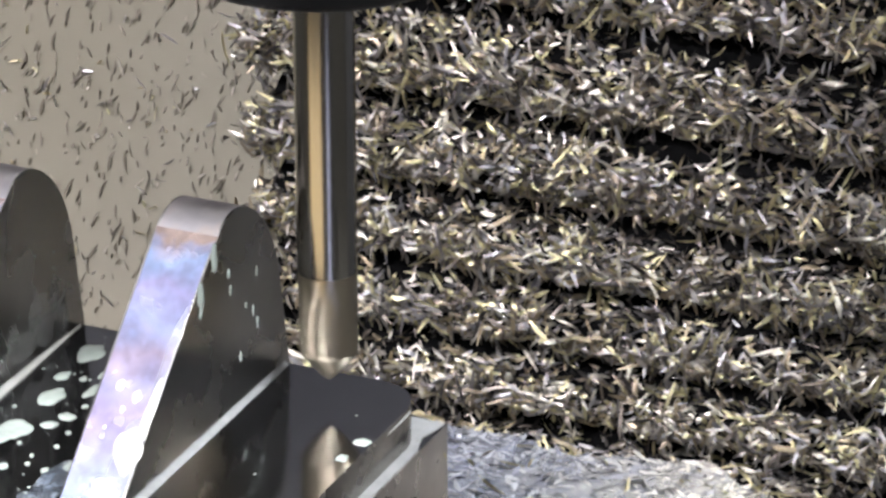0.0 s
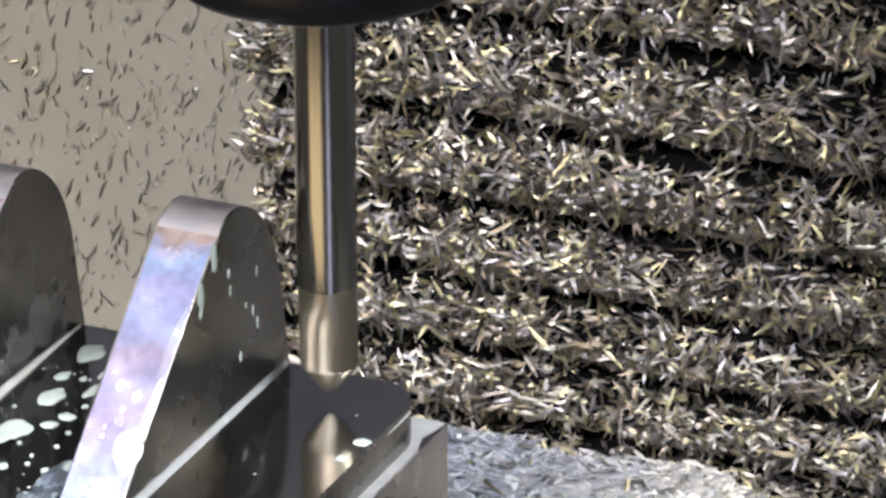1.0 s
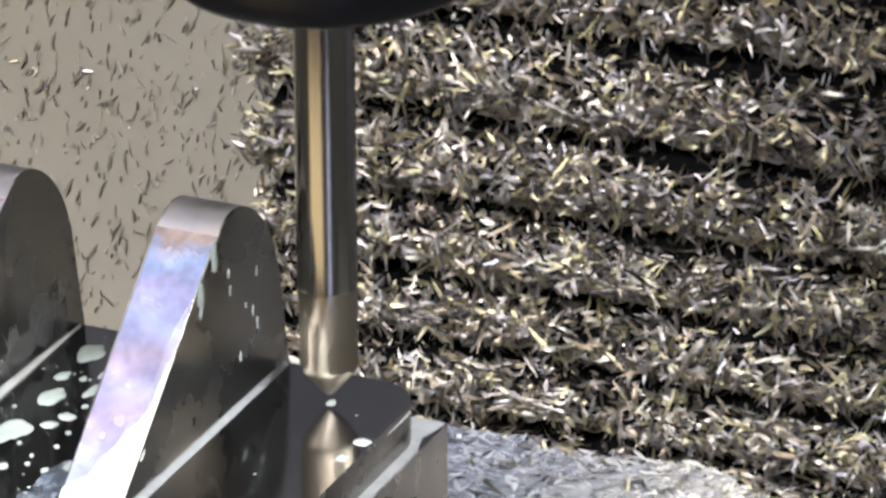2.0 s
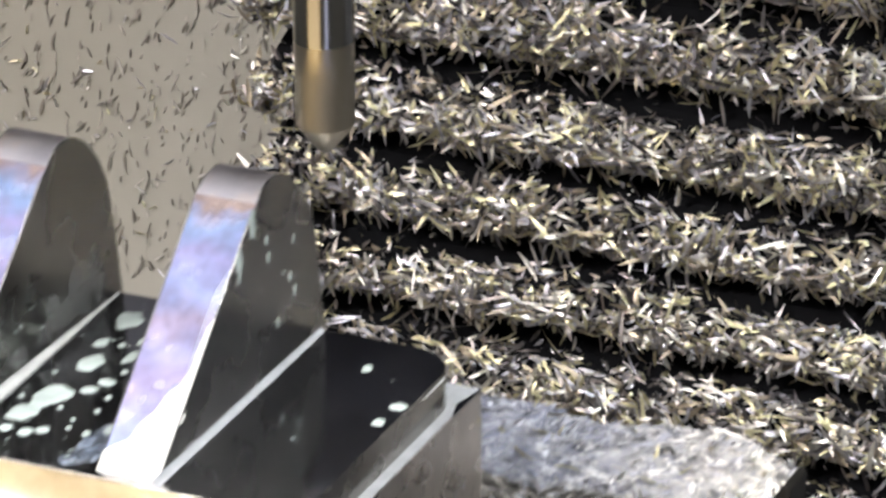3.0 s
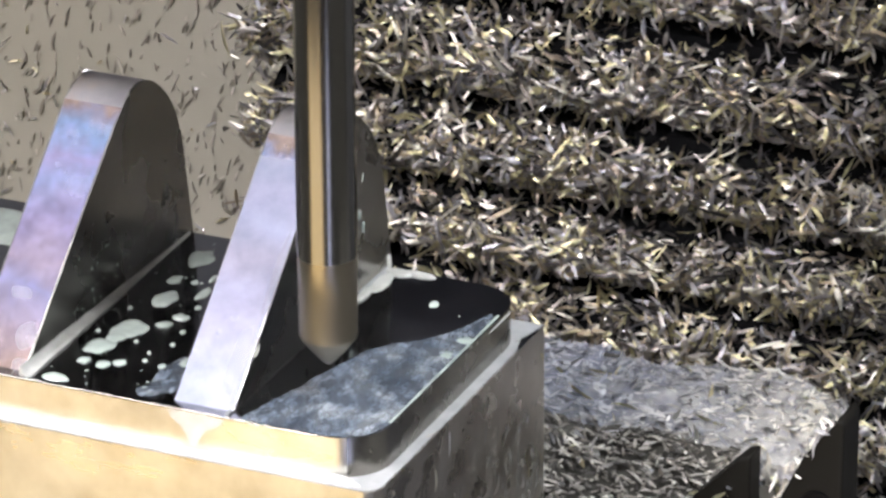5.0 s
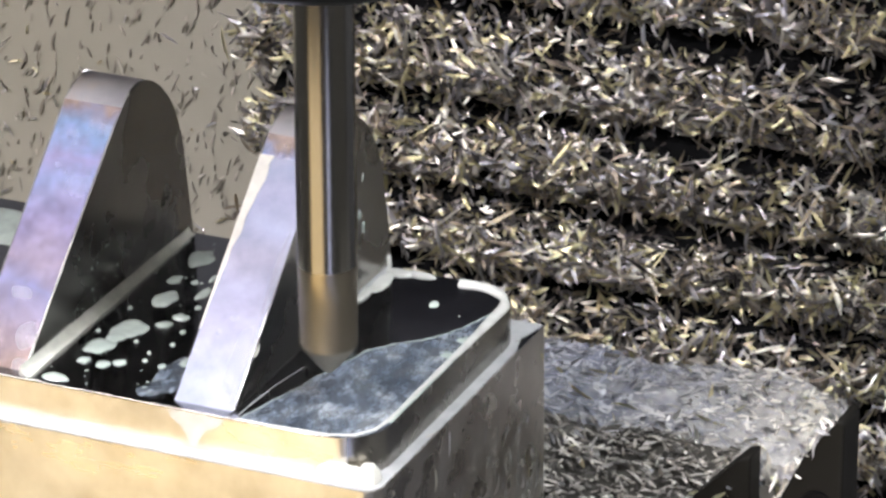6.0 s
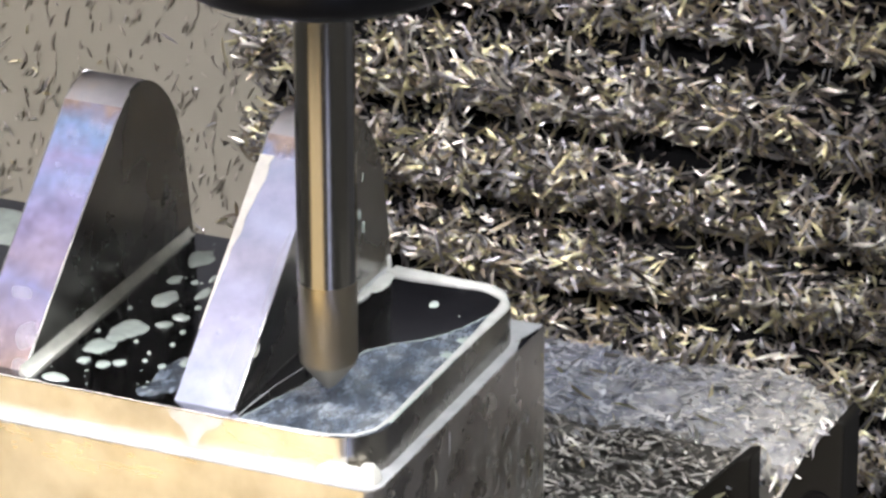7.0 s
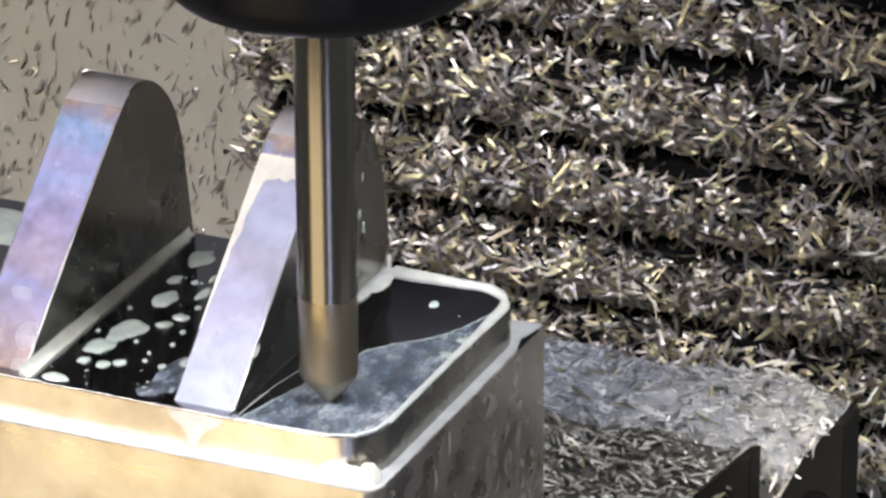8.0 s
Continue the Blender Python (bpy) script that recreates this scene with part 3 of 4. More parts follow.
# ---- table, rear rail and chips on it ----
def rail_height(x, y):
    """The heap's surface over the rail: flat on top, falling away to the front, uneven all over."""
    z = -46.5 if y > 97 else -46.5 - (97 - y) * 1.25
    return z + 2.0 * noise.noise((x * 0.07, y * 0.09, 1.0)) + 0.9 * noise.noise((x * 0.3, y * 0.3, 5.0)) - (max(0, x - 38) * 0.25) - (max(0, x - 35) * 3.0 if y < 92 else 0)


def rear_rail():
    ob = thing("rear_rail", "wet steel rail behind the block, buried in grey chips", "rail")
    part("rail", box(-150, 45, 97, 126, -110, -49, 1), STEEL, ob)
    bm = bmesh.new()
    nx, ny = 90, 44
    grid = [[bm.verts.new((-70 + 116 * i / nx, 66 + 62 * j / ny, rail_height(-70 + 116 * i / nx, 66 + 62 * j / ny))) for i in range(nx + 1)] for j in range(ny + 1)]
    for j in range(ny):
        for i in range(nx):
            bm.faces.new((grid[j][i], grid[j][i + 1], grid[j + 1][i + 1], grid[j + 1][i]))
    rim = [e for e in bm.edges if e.is_boundary]
    made = bmesh.ops.extrude_edge_only(bm, edges=rim)["geom"]
    for v in made:
        if isinstance(v, bmesh.types.BMVert):
            v.co.z = -111
    # darker underlay on the front slope and low down
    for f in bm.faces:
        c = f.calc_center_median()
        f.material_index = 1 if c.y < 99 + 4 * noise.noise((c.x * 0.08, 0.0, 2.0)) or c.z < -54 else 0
    part("sludge", bm, SLUDGE, ob, "packed wet mass of fine chips").data.materials.append(DARK_UNDERLAY)
    bm = bmesh.new()
    nx, ny = 80, 22
    grid = [[bm.verts.new((-60 + 105 * i / nx, 100 + 27 * j / ny + 2 * noise.noise((i * 0.3, 0.0, 9.0)), rail_height(-60 + 105 * i / nx, 100 + 27 * j / ny) + 0.25)) for i in range(nx + 1)] for j in range(ny + 1)]
    for j in range(ny):
        for i in range(nx):
            bm.faces.new((grid[j][i], grid[j][i + 1], grid[j + 1][i + 1], grid[j + 1][i]))
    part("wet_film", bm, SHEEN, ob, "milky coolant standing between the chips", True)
    bm = bmesh.new()
    grid = []
    for j in range(15):
        v = j / 14
        grid.append([bm.verts.new((40.5 + 9.5 * i / 10 + 0.5 * noise.noise((i * 0.5, j * 0.4, 3.0)), 96.5 - 3.2 * v - 1.2 * math.sin(math.pi * i / 10) + 1.3 * noise.noise((i * 0.6, j * 0.5, 8.0)), -46.8 - 34 * v)) for i in range(11)])
    for p, q in zip(grid, grid[1:]):
        for i in range(10):
            bm.faces.new((p[i], p[i + 1], q[i + 1], q[i]))
    rim = [e for e in bm.edges if e.is_boundary]
    for v in bmesh.ops.extrude_edge_only(bm, edges=rim)["geom"]:
        if isinstance(v, bmesh.types.BMVert):
            v.co.y = 99.5
    part("sludge_run", bm, SLUDGE, ob, "grey run of wet chips sliding off the rail", True)
    rng = np.random.default_rng(5)
    n = 12000
    x = rng.uniform(-60, 46.5, n)
    y = 66 + 62 * rng.uniform(0, 1, n)
    z = np.array([rail_height(a, b) for a, b in zip(x, y)]) + rng.uniform(-0.5, 0.45, n)
    front = np.where(y > 97, 0.0, -1.0)
    normals = np.stack([rng.normal(0, 0.22, n), front + rng.normal(0, 0.22, n), np.ones(n)], 1)
    ways = np.stack([rng.normal(0, 1, n), rng.normal(0, 0.7, n), front * -0.3 + rng.normal(0, 0.18, n)], 1)
    spots = np.stack([x, y, z], 1)
    wet = y > 99 + rng.normal(0, 2.5, n)
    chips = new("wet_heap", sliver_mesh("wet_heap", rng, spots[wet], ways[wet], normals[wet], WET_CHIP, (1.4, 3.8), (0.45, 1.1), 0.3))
    chips.parent = ob
    tagged(chips, "wet grey heap of aluminium chips", kind="stuff")
    for k in np.flatnonzero(rng.uniform(0, 1, n) < 0.025):
        lay_chip(rng, ob, spots[k] + (0, 0, 0.9), ways[k], normals[k])
    m = 320
    end = np.arange(m) < 170
    hang = np.stack([46 + rng.uniform(0, 1.0, m), rng.uniform(98, 128, m), -48 - 16 * rng.uniform(0, 1, m) ** 1.5], 1)
    drop_by = rng.uniform(0, 1, m)
    hang[~end] = np.stack([rng.uniform(39, 50, m), 95.6 - 3.4 * drop_by - rng.uniform(0, 1.2, m), -46.5 - 34 * drop_by], 1)[~end]
    side = new("hanging_heap", sliver_mesh("hanging_heap", rng, hang, np.stack([rng.normal(0, 0.2, m), rng.normal(0, 0.5, m), -np.ones(m)], 1), np.stack([np.where(end, 1.0, 0.1), np.where(end, 0.0, -1.0) + rng.normal(0, 0.4, m), rng.normal(0.3, 0.4, m)], 1), WET_CHIP, (1.6, 3.8), (0.5, 1.1)))
    side.parent = ob
    tagged(side, "wet chips hanging over the rail's end", kind="stuff")
    m = 60
    u = rng.uniform(0, 1, m)
    edge = np.stack([47.0 + 9.0 * u, 88 + rng.uniform(-1.2, 8, m), -49.5 + 15.5 * u - rng.uniform(-0.8, 4.0, m) * (1 - 0.6 * u)], 1)
    lip = new("hanging_heap", sliver_mesh("hanging_heap", rng, edge, rng.normal(0, 1, (m, 3)) * (1, 0.5, 1), np.stack([-np.ones(m) * 0.4, -np.ones(m), np.ones(m)], 1) + rng.normal(0, 0.3, (m, 3)), WET_CHIP, (1.6, 3.8), (0.4, 1.0), 0.4))
    lip.parent = ob
    tagged(lip, "wet chips caught along the clamp's edge", kind="stuff")
    dry = ~wet & (x < 38)
    spots[:, 1] -= rng.uniform(0, 3, n)
    chips = new("dry_heap", sliver_mesh("dry_heap", rng, spots[dry], ways[dry] * (1.0, 0.5, 1.0), normals[dry], DRY_CHIP, (1.1, 3.2), (0.3, 0.7), 0.3))
    chips.parent = ob
    tagged(chips, "brownish heap of dry aluminium chips", kind="stuff")
    return ob


def clamp():
    ob = thing("clamp", "dark steel clamp block beside the chip-covered rail", "clamp", at=(55, 92, -58))
    part("body", slab([(-7.4, -50), (4.6, -50), (4.6, 25.4), (3.4, 26.2), (0.2, 21.0), (-2.7, 18.0), (-7.4, 8)], -4, 5), CLAMP_STEEL, ob)
    part("foot", slab([(-24, -50), (-13, -50), (-13, 15.5), (-15, 14.8), (-20.5, 9), (-24, 5.5)], -4, 2), CLAMP_STEEL, ob)
    rng = np.random.default_rng(61)
    for _ in range(16):
        u = rng.uniform(0, 1) ** 1.3
        lay_chip(rng, ob, (-23.5 + 10 * u, -4.2 + rng.uniform(-0.3, 4), 6.0 + 9.2 * u - rng.uniform(0, 5)), rng.normal(0, 1, 3) * (1, 0.5, 0.8), (-0.3, -1, 0.8))
    bm = lathe([(2.6, -0.6), (3.4, -0.6), (3.4, 0.4), (2.6, 0.4)], 24)
    bmesh.ops.rotate(bm, matrix=Matrix.Rotation(radians(90), 3, "X"), verts=bm.verts)
    bmesh.ops.translate(bm, vec=(0, -4.2, 8), verts=bm.verts)
    part("bolt", bm, BLACK_STEEL, ob, "black bolt head")
    return ob


def machine_table():
    ob = thing("machine_table", "dull steel machine table below the block", "table")
    part("top", box(-300, 300, -55, 140, -120, -112, 1), STEEL, ob)
    part("pedestal", box(-140, 10, -10, 50, -112, -62.2, 1), STEEL, ob)
    return ob


RAIL, BED, CLAMP = rear_rail(), machine_table(), clamp()


# ---- spindle and cutter ----
def spindle():
    ob = thing("spindle", "black collet chuck holding a bright spinning end mill", "spindle")
    part("collet_nut", lathe([(6.0, 75.3), (9.5, 75.3), (10.5, 73.8), (22.5, 73.8), (24.5, 74.5), (26, 76), (26.7, 79), (26.7, 108), (25.5, 110), (6, 110)], 96), BLACK_STEEL, ob, "round black nut with a bevelled rim", True)
    part("chuck_body", lathe([(5, 110), (22, 110), (22, 150), (5, 150)], 64), BLACK_STEEL, ob, "black chuck body")
    part("spindle_nose", lathe([(5, 150), (38, 150), (42, 154), (42, 330), (5, 330)], 64), BLACK_STEEL, ob, "dark round spindle nose")
    # out of view behind the nose, sized to throw shade on the upper bellows
    part("head_shade_box", box(-34, 125, 46, 172, 116, 330, 4), CHARCOAL, ob, "unseen charcoal head box that shades the upper bellows")
    mill = part("end_mill", lathe([(4.98, 19.8), (5.0, 20.2), (5.0, 84), (4.9, 84.5)], 64), CARBIDE, ob, "bright round carbide shank", True)
    bm = bmesh.new()
    rings, steps = [], 96
    heights = [0.0, 0.4, 0.9, 1.5, 2.2, 3.0, 3.8, 4.5] + [5.2 + 0.8 * k for k in range(18)] + [20.2]
    for z in heights:
        env = 4.95 * min(1.0, 0.1 + 0.9 * min(z / 5.2, 1) ** 0.85)
        grow = min(1.0, max(0.0, (20.2 - z) / 9.0))
        deep = 0.13 * grow * grow * (3 - 2 * grow)
        ring = []
        for k in range(steps):
            a = 2 * math.pi * k / steps
            w = (a * 8 / (2 * math.pi)) % 1.0
            cut = 0.5 - 0.5 * math.cos(2 * math.pi * w)
            r = env * (1 - deep * cut)
            b = a + z * 0.115
            ring.append(bm.verts.new((r * math.cos(b), r * math.sin(b), z)))
        rings.append(ring)
    for p, q in zip(rings, rings[1:]):
        for k in range(steps):
            bm.faces.new((p[k], p[(k + 1) % steps], q[(k + 1) % steps], q[k]))
    bm.faces.new(rings[0][::-1])
    bm.faces.new(rings[-1])
    part("cutting_end", bm, FLUTE, mill, "fluted cutting end, blurred by its spin", True)
    return ob, mill


SPINDLE, MILL = spindle()


# ---- coolant ----
def blob(bm, x, y, z, rx, ry, h, seed, plane="z", rag=1.0):
    """A flat drop with an uneven outline."""
    steps = 26
    rings = []

    def put(a, b, c):
        if plane == "z":
            return (x + a, y + b, z + c)
        if plane == "x":
            return (x + c, y + a, z + b)
        if plane == "y":
            return (x + a, y - c, z + b)
        return (x + a, y + 0.747 * b - 0.665 * c, z + 0.665 * b + 0.747 * c)

    for s, hh in ((1.0, 0.0), (0.85, 0.6), (0.5, 0.95)):
        ring = []
        for k in range(steps):
            a = 2 * math.pi * k / steps
            w = 1 + rag * 0.42 * noise.noise((math.cos(a) * 1.1 + seed * 7.1, math.sin(a) * 1.1, seed)) + rag * 0.07 * noise.noise((math.cos(a) * 3 + seed * 3.1, math.sin(a) * 3, seed))
            p = (math.cos(a) * rx * s * w, math.sin(a) * ry * s * w)
            ring.append(bm.verts.new(put(p[0], p[1], h * hh)))
        rings.append(ring)
    for p, q in zip(rings, rings[1:]):
        for k in range(steps):
            bm.faces.new((p[k], p[(k + 1) % steps], q[(k + 1) % steps], q[k]))
    bm.faces.new(rings[-1])
    bm.faces.new(rings[0][::-1])


def drop(name, label, spec, seed, plane="z", mat=None):
    bm = bmesh.new()
    blob(bm, *spec, seed, plane)
    ob = part(name, bm, mat or COOLANT, None, label, True)
    return tagged(ob, label, "coolant", "coolant drops on the block")


SPOTS = [
    (-43.2, 12.5, 3.0, 3.6), (-44.0, 8.4, 1.7, 2.8), (-44.7, 4.3, 2.4, 3.0), (-43.3, 25.4, 2.2, 3.2), (-45.0, 43.2, 2.2, 3.4), (-44.6, -1.7, 1.1, 1.3), (-41.1, -1.9, 1.3, 1.4),
    (-38.8, -0.2, 1.1, 1.2), (-45.2, 33.5, 1.1, 1.8), (-37.4, 20.0, 1.5, 1.2), (-38.7, 16.2, 1.3, 1.4), (-45.9, -9.4, 2.6, 1.4),
    (0.3, 41.9, 0.9, 1.3), (11.2, 30.6, 1.5, 1.3), (10.6, 24.1, 1.1, 1.3), (-41.5, 33.8, 0.7, 0.8), (-28.2, 4.8, 1.2, 2.4), (-38.1, 30.2, 1.0, 2.6),
    (-36.4, 24.6, 0.6, 0.7), (-34.4, 14.8, 0.5, 0.7), (-33.8, 9.6, 0.5, 0.6), (-47.2, 20.1, 0.4, 0.5), (-36.0, 5.2, 0.4, 0.5), (-48.0, 9.8, 0.4, 0.5), (-32.0, 18.0, 0.4, 0.6), (-40.0, 8.4, 0.4, 0.5),
    (-39.2, 36.5, 0.6, 1.6), (-35.2, 2.2, 0.5, 0.5), (-31.6, 1.2, 0.7, 1.0)]
FIN_SPOTS = [(31.8, 25.3, 0.5, 0.9), (42.2, 21.5, 0.4, 0.9), (32.5, 22.0, 0.5, 1.0), (40.6, 15.0, 0.45, 1.1), (42.2, 12.2, 0.5, 1.1), (35.6, 8.7, 0.4, 1.0), (26.8, 30.2, 1.2, 2.8), (21.6, 25.0, 1.2, 3.0), (38.0, 17.0, 0.3, 0.5)]
DROPS = []
for k, (x, y, rx, ry) in enumerate(SPOTS):
    DROPS.append(drop("coolant_drop", "milky coolant drop on the polished floor", (x, y, 0.0, rx, ry, 0.25 + 0.08 * rx), k + 1))
for k, (y, z, rx, ry) in enumerate(FIN_SPOTS):
    DROPS.append(drop("coolant_drop", "milky coolant drop on the fin's side", (-13.0, y, z, rx, ry, 0.2), k + 60, "x"))
for k, (x, a, rx, ry) in enumerate([(-15.2, 10.0, 2.2, 9.0), (-16.8, 3.5, 3.6, 3.6), (-13.9, 26.0, 0.9, 12.0), (-54.0, 7.0, 1.8, 2.6), (-53.2, 1.5, 1.4, 1.6), (-57.5, 14.5, 2.0, 1.2), (-18.5, 17.0, 0.9, 0.9), (-20.5, 14.0, 0.6, 0.8)]):
    DROPS.append(drop("coolant_smear", "whitish coolant smear on the fin's sloping edge", (x, -10 + 0.747 * a, -0.5 + 0.665 * a, rx, ry, 0.08), k + 90, "s", SMEAR))


def haze():
    """A thin patchy veil of coolant on the floor before the fin."""
    bm = bmesh.new()
    for x, y, rx, ry, seed in ((-28.0, -1.5, 3.2, 8.0, 211), (-29.6, -8.0, 2.4, 2.0, 214), (-28.0, 33.0, 2.4, 8.0, 217)):
        blob(bm, x, y, 0.0, rx, ry, 0.08, seed)
    ob = part("coolant_haze", bm, FILM, None, "", True)
    return tagged(ob, "thin patchy coolant veil on the polished floor", "coolant")


for k, (y, z, rx, ry) in enumerate([(46.0, 5.0, 2.2, 3.6), (40.0, 4.5, 3.6, 3.0), (33.0, 4.6, 3.8, 2.4), (37.0, 8.5, 2.6, 3.0), (26.0, 4.0, 3.4, 2.0), (37.0, 12.0, 0.5, 1.4), (16.0, 3.5, 3.2, 1.8), (43.5, 9.0, 1.6, 3.4), (29.0, 8.0, 1.8, 2.0)]):
    DROPS.append(drop("coolant_streak", "faint dried coolant streak on the fin's side", (-51.8, y, z, rx, ry, 0.06), k + 240, "x", DRIED))
DROPS.append(haze())


def loose_chips():
    """Single slivers lying on the ledge and clinging to the block's side."""
    rng = np.random.default_rng(31)
    a, b = 64, 2
    side = np.stack([np.full(a, 15.3), rng.uniform(-12, 55, a), rng.uniform(-48, -9, a)], 1)
    top = np.stack([rng.uniform(13.2, 14.8, b), rng.uniform(-8, 54, b), np.full(b, -6.9)], 1)
    n = a + b
    normals = np.concatenate([np.stack([np.ones(a), rng.normal(0, 0.4, a), rng.normal(0, 0.4, a)], 1), np.stack([rng.normal(0, 0.4, b), rng.normal(0, 0.4, b), np.ones(b)], 1)])
    ways = np.concatenate([np.stack([rng.normal(0, 0.1, a), rng.normal(0, 0.5, a), np.ones(a)], 1), np.stack([rng.normal(0, 0.6, b), np.ones(b), rng.normal(0, 0.1, b)], 1)])
    ob = new("scattered_chips", sliver_mesh("scattered_chips", rng, np.concatenate([side, top]), ways, normals, CHIP, (0.9, 2.8), (0.25, 0.7)))
    return tagged(ob, "small bright chips scattered on the block's ledge and side", "chips", kind="stuff")


DROPS.append(drop("coolant_puddle", "grey coolant puddle on the floor beyond the fin", (-84.0, 42.0, 0.0, 13.0, 7.0, 0.4), 151))


def specks():
    """A fine spatter of coolant over the polished floors and the fin's side."""
    rng = random.Random(17)
    bm = bmesh.new()
    for k in range(76):
        x, y = (rng.uniform(-50, -26), rng.uniform(-10, 50)) if k < 72 else (rng.uniform(-8, 11), rng.uniform(-4, 50))
        r = rng.choice((0.12, 0.15, 0.2, 0.3))
        ring = [bm.verts.new((x + r * math.cos(a), y + 1.3 * r * math.sin(a), 0.01)) for a in [math.pi * i / 4 for i in range(8)]]
        top = bm.verts.new((x, y, 0.1))
        for i in range(8):
            bm.faces.new((ring[i], ring[(i + 1) % 8], top))
        bm.faces.new(ring[::-1])
    for k in range(60):
        y = rng.uniform(5, 50)
        z = 2 + rng.random() ** 2 * min(28, (y + 8) * 0.7, (54 - y) * 2.2)
        r = rng.choice((0.1, 0.14, 0.2, 0.28))
        ring = [bm.verts.new((-51.79, y + r * math.cos(a), z + 1.5 * r * math.sin(a))) for a in [math.pi * i / 3 for i in range(6)]]
        top = bm.verts.new((-51.7, y, z))
        for i in range(6):
            bm.faces.new((ring[i], ring[(i + 1) % 6], top))
    ob = part("coolant_spatter", bm, COOLANT, None, "", True)
    return tagged(ob, "fine spatter of coolant specks on the polished floor", "coolant", kind="stuff")


DROPS.append(specks())


def dried_runs():
    """Thin whitish splash marks on the block's side."""
    rng = np.random.default_rng(41)
    n = 460
    spots = np.stack([np.full(n, 15.14), rng.uniform(-8, 55, n), -14 - 40 * rng.uniform(0, 1, n) ** 0.5], 1)
    ways = np.stack([np.zeros(n), rng.normal(0.45, 0.25, n), np.ones(n)], 1)
    normals = np.stack([np.ones(n), np.zeros(n), np.zeros(n)], 1)
    ob = new("dried_splashes", sliver_mesh("dried_splashes", rng, spots, ways, normals, STREAK, (1.6, 4.6), (0.12, 0.36), 0.35))
    return tagged(ob, "thin dried coolant splashes on the block's side", "coolant", kind="stuff")


DROPS.append(dried_runs())
DROPS.append(loose_chips())
DROPS.append(drop("coolant_foam", "white coolant foam in the block's corner", (6.5, -12.9, -7.1, 4.8, 1.3, 0.9), 127, "z", FOAM))


def tube(path, mat, name, parent, label):
    """A low rounded bead along (x, y, half width, height)."""
    bm = bmesh.new()
    rings = []
    for i, (x, y, w, h) in enumerate(path):
        x0, y0 = path[max(i - 1, 0)][:2]
        x1, y1 = path[min(i + 1, len(path) - 1)][:2]
        d = Vector((x1 - x0, y1 - y0)).normalized()
        w = 0.82 * w * (1 + 0.5 * noise.noise((x * 0.3, y * 0.3, 2.0)))
        rings.append([bm.verts.new((x - d.y * w * math.cos(a), y + d.x * w * math.cos(a), h * math.sin(a) - 0.02)) for a in [math.pi * k / 6 for k in range(7)]])
    for p, q in zip(rings, rings[1:]):
        for k in range(6):
            bm.faces.new((p[k], p[k + 1], q[k + 1], q[k]))
        bm.faces.new((p[6], p[0], q[0], q[6]))
    bm.faces.new(rings[0])
    bm.faces.new(rings[-1][::-1])
    return part(name, bm, mat, parent, label, True)


def residue(parent, x, y0, y1, r0, r1, mat, label):
    """A hollow strip of dried coolant in the corner at a fin's foot, r0 wide at its front and r1 at its back."""
    steps, bm, rows = 6, bmesh.new(), []
    for j in range(25):
        v = j / 24
        y = y0 + (y1 - y0) * v
        r = (r0 + (r1 - r0) * v) * (1 + 0.16 * noise.noise((y * 0.35, x, 2.0)))
        arc = [bm.verts.new((x + r - r * math.sin(t), y, r - r * math.cos(t) + 0.03)) for t in [k * math.pi / 2 / steps for k in range(steps + 1)]]
        rows.append(arc + [bm.verts.new((x - 0.2, y, -0.2))])
    n = steps + 2
    for p, q in zip(rows, rows[1:]):
        for i in range(n):
            bm.faces.new((p[i], p[(i + 1) % n], q[(i + 1) % n], q[i]))
    bm.faces.new(rows[0][::-1])
    bm.faces.new(rows[-1])
    return part("residue", bm, mat, parent, label, True)


def on_slope(outline, thick):
    """A thin sheet on the fin's sloping edge, from (x, distance up the slope) pairs."""
    bm = prism(outline, 0.0, thick)
    for v in bm.verts:
        a, c = v.co.y, v.co.z
        v.co = Vector((v.co.x, -10 + 0.747 * a - 0.665 * c, -0.5 + 0.665 * a + 0.747 * c))
    return bm


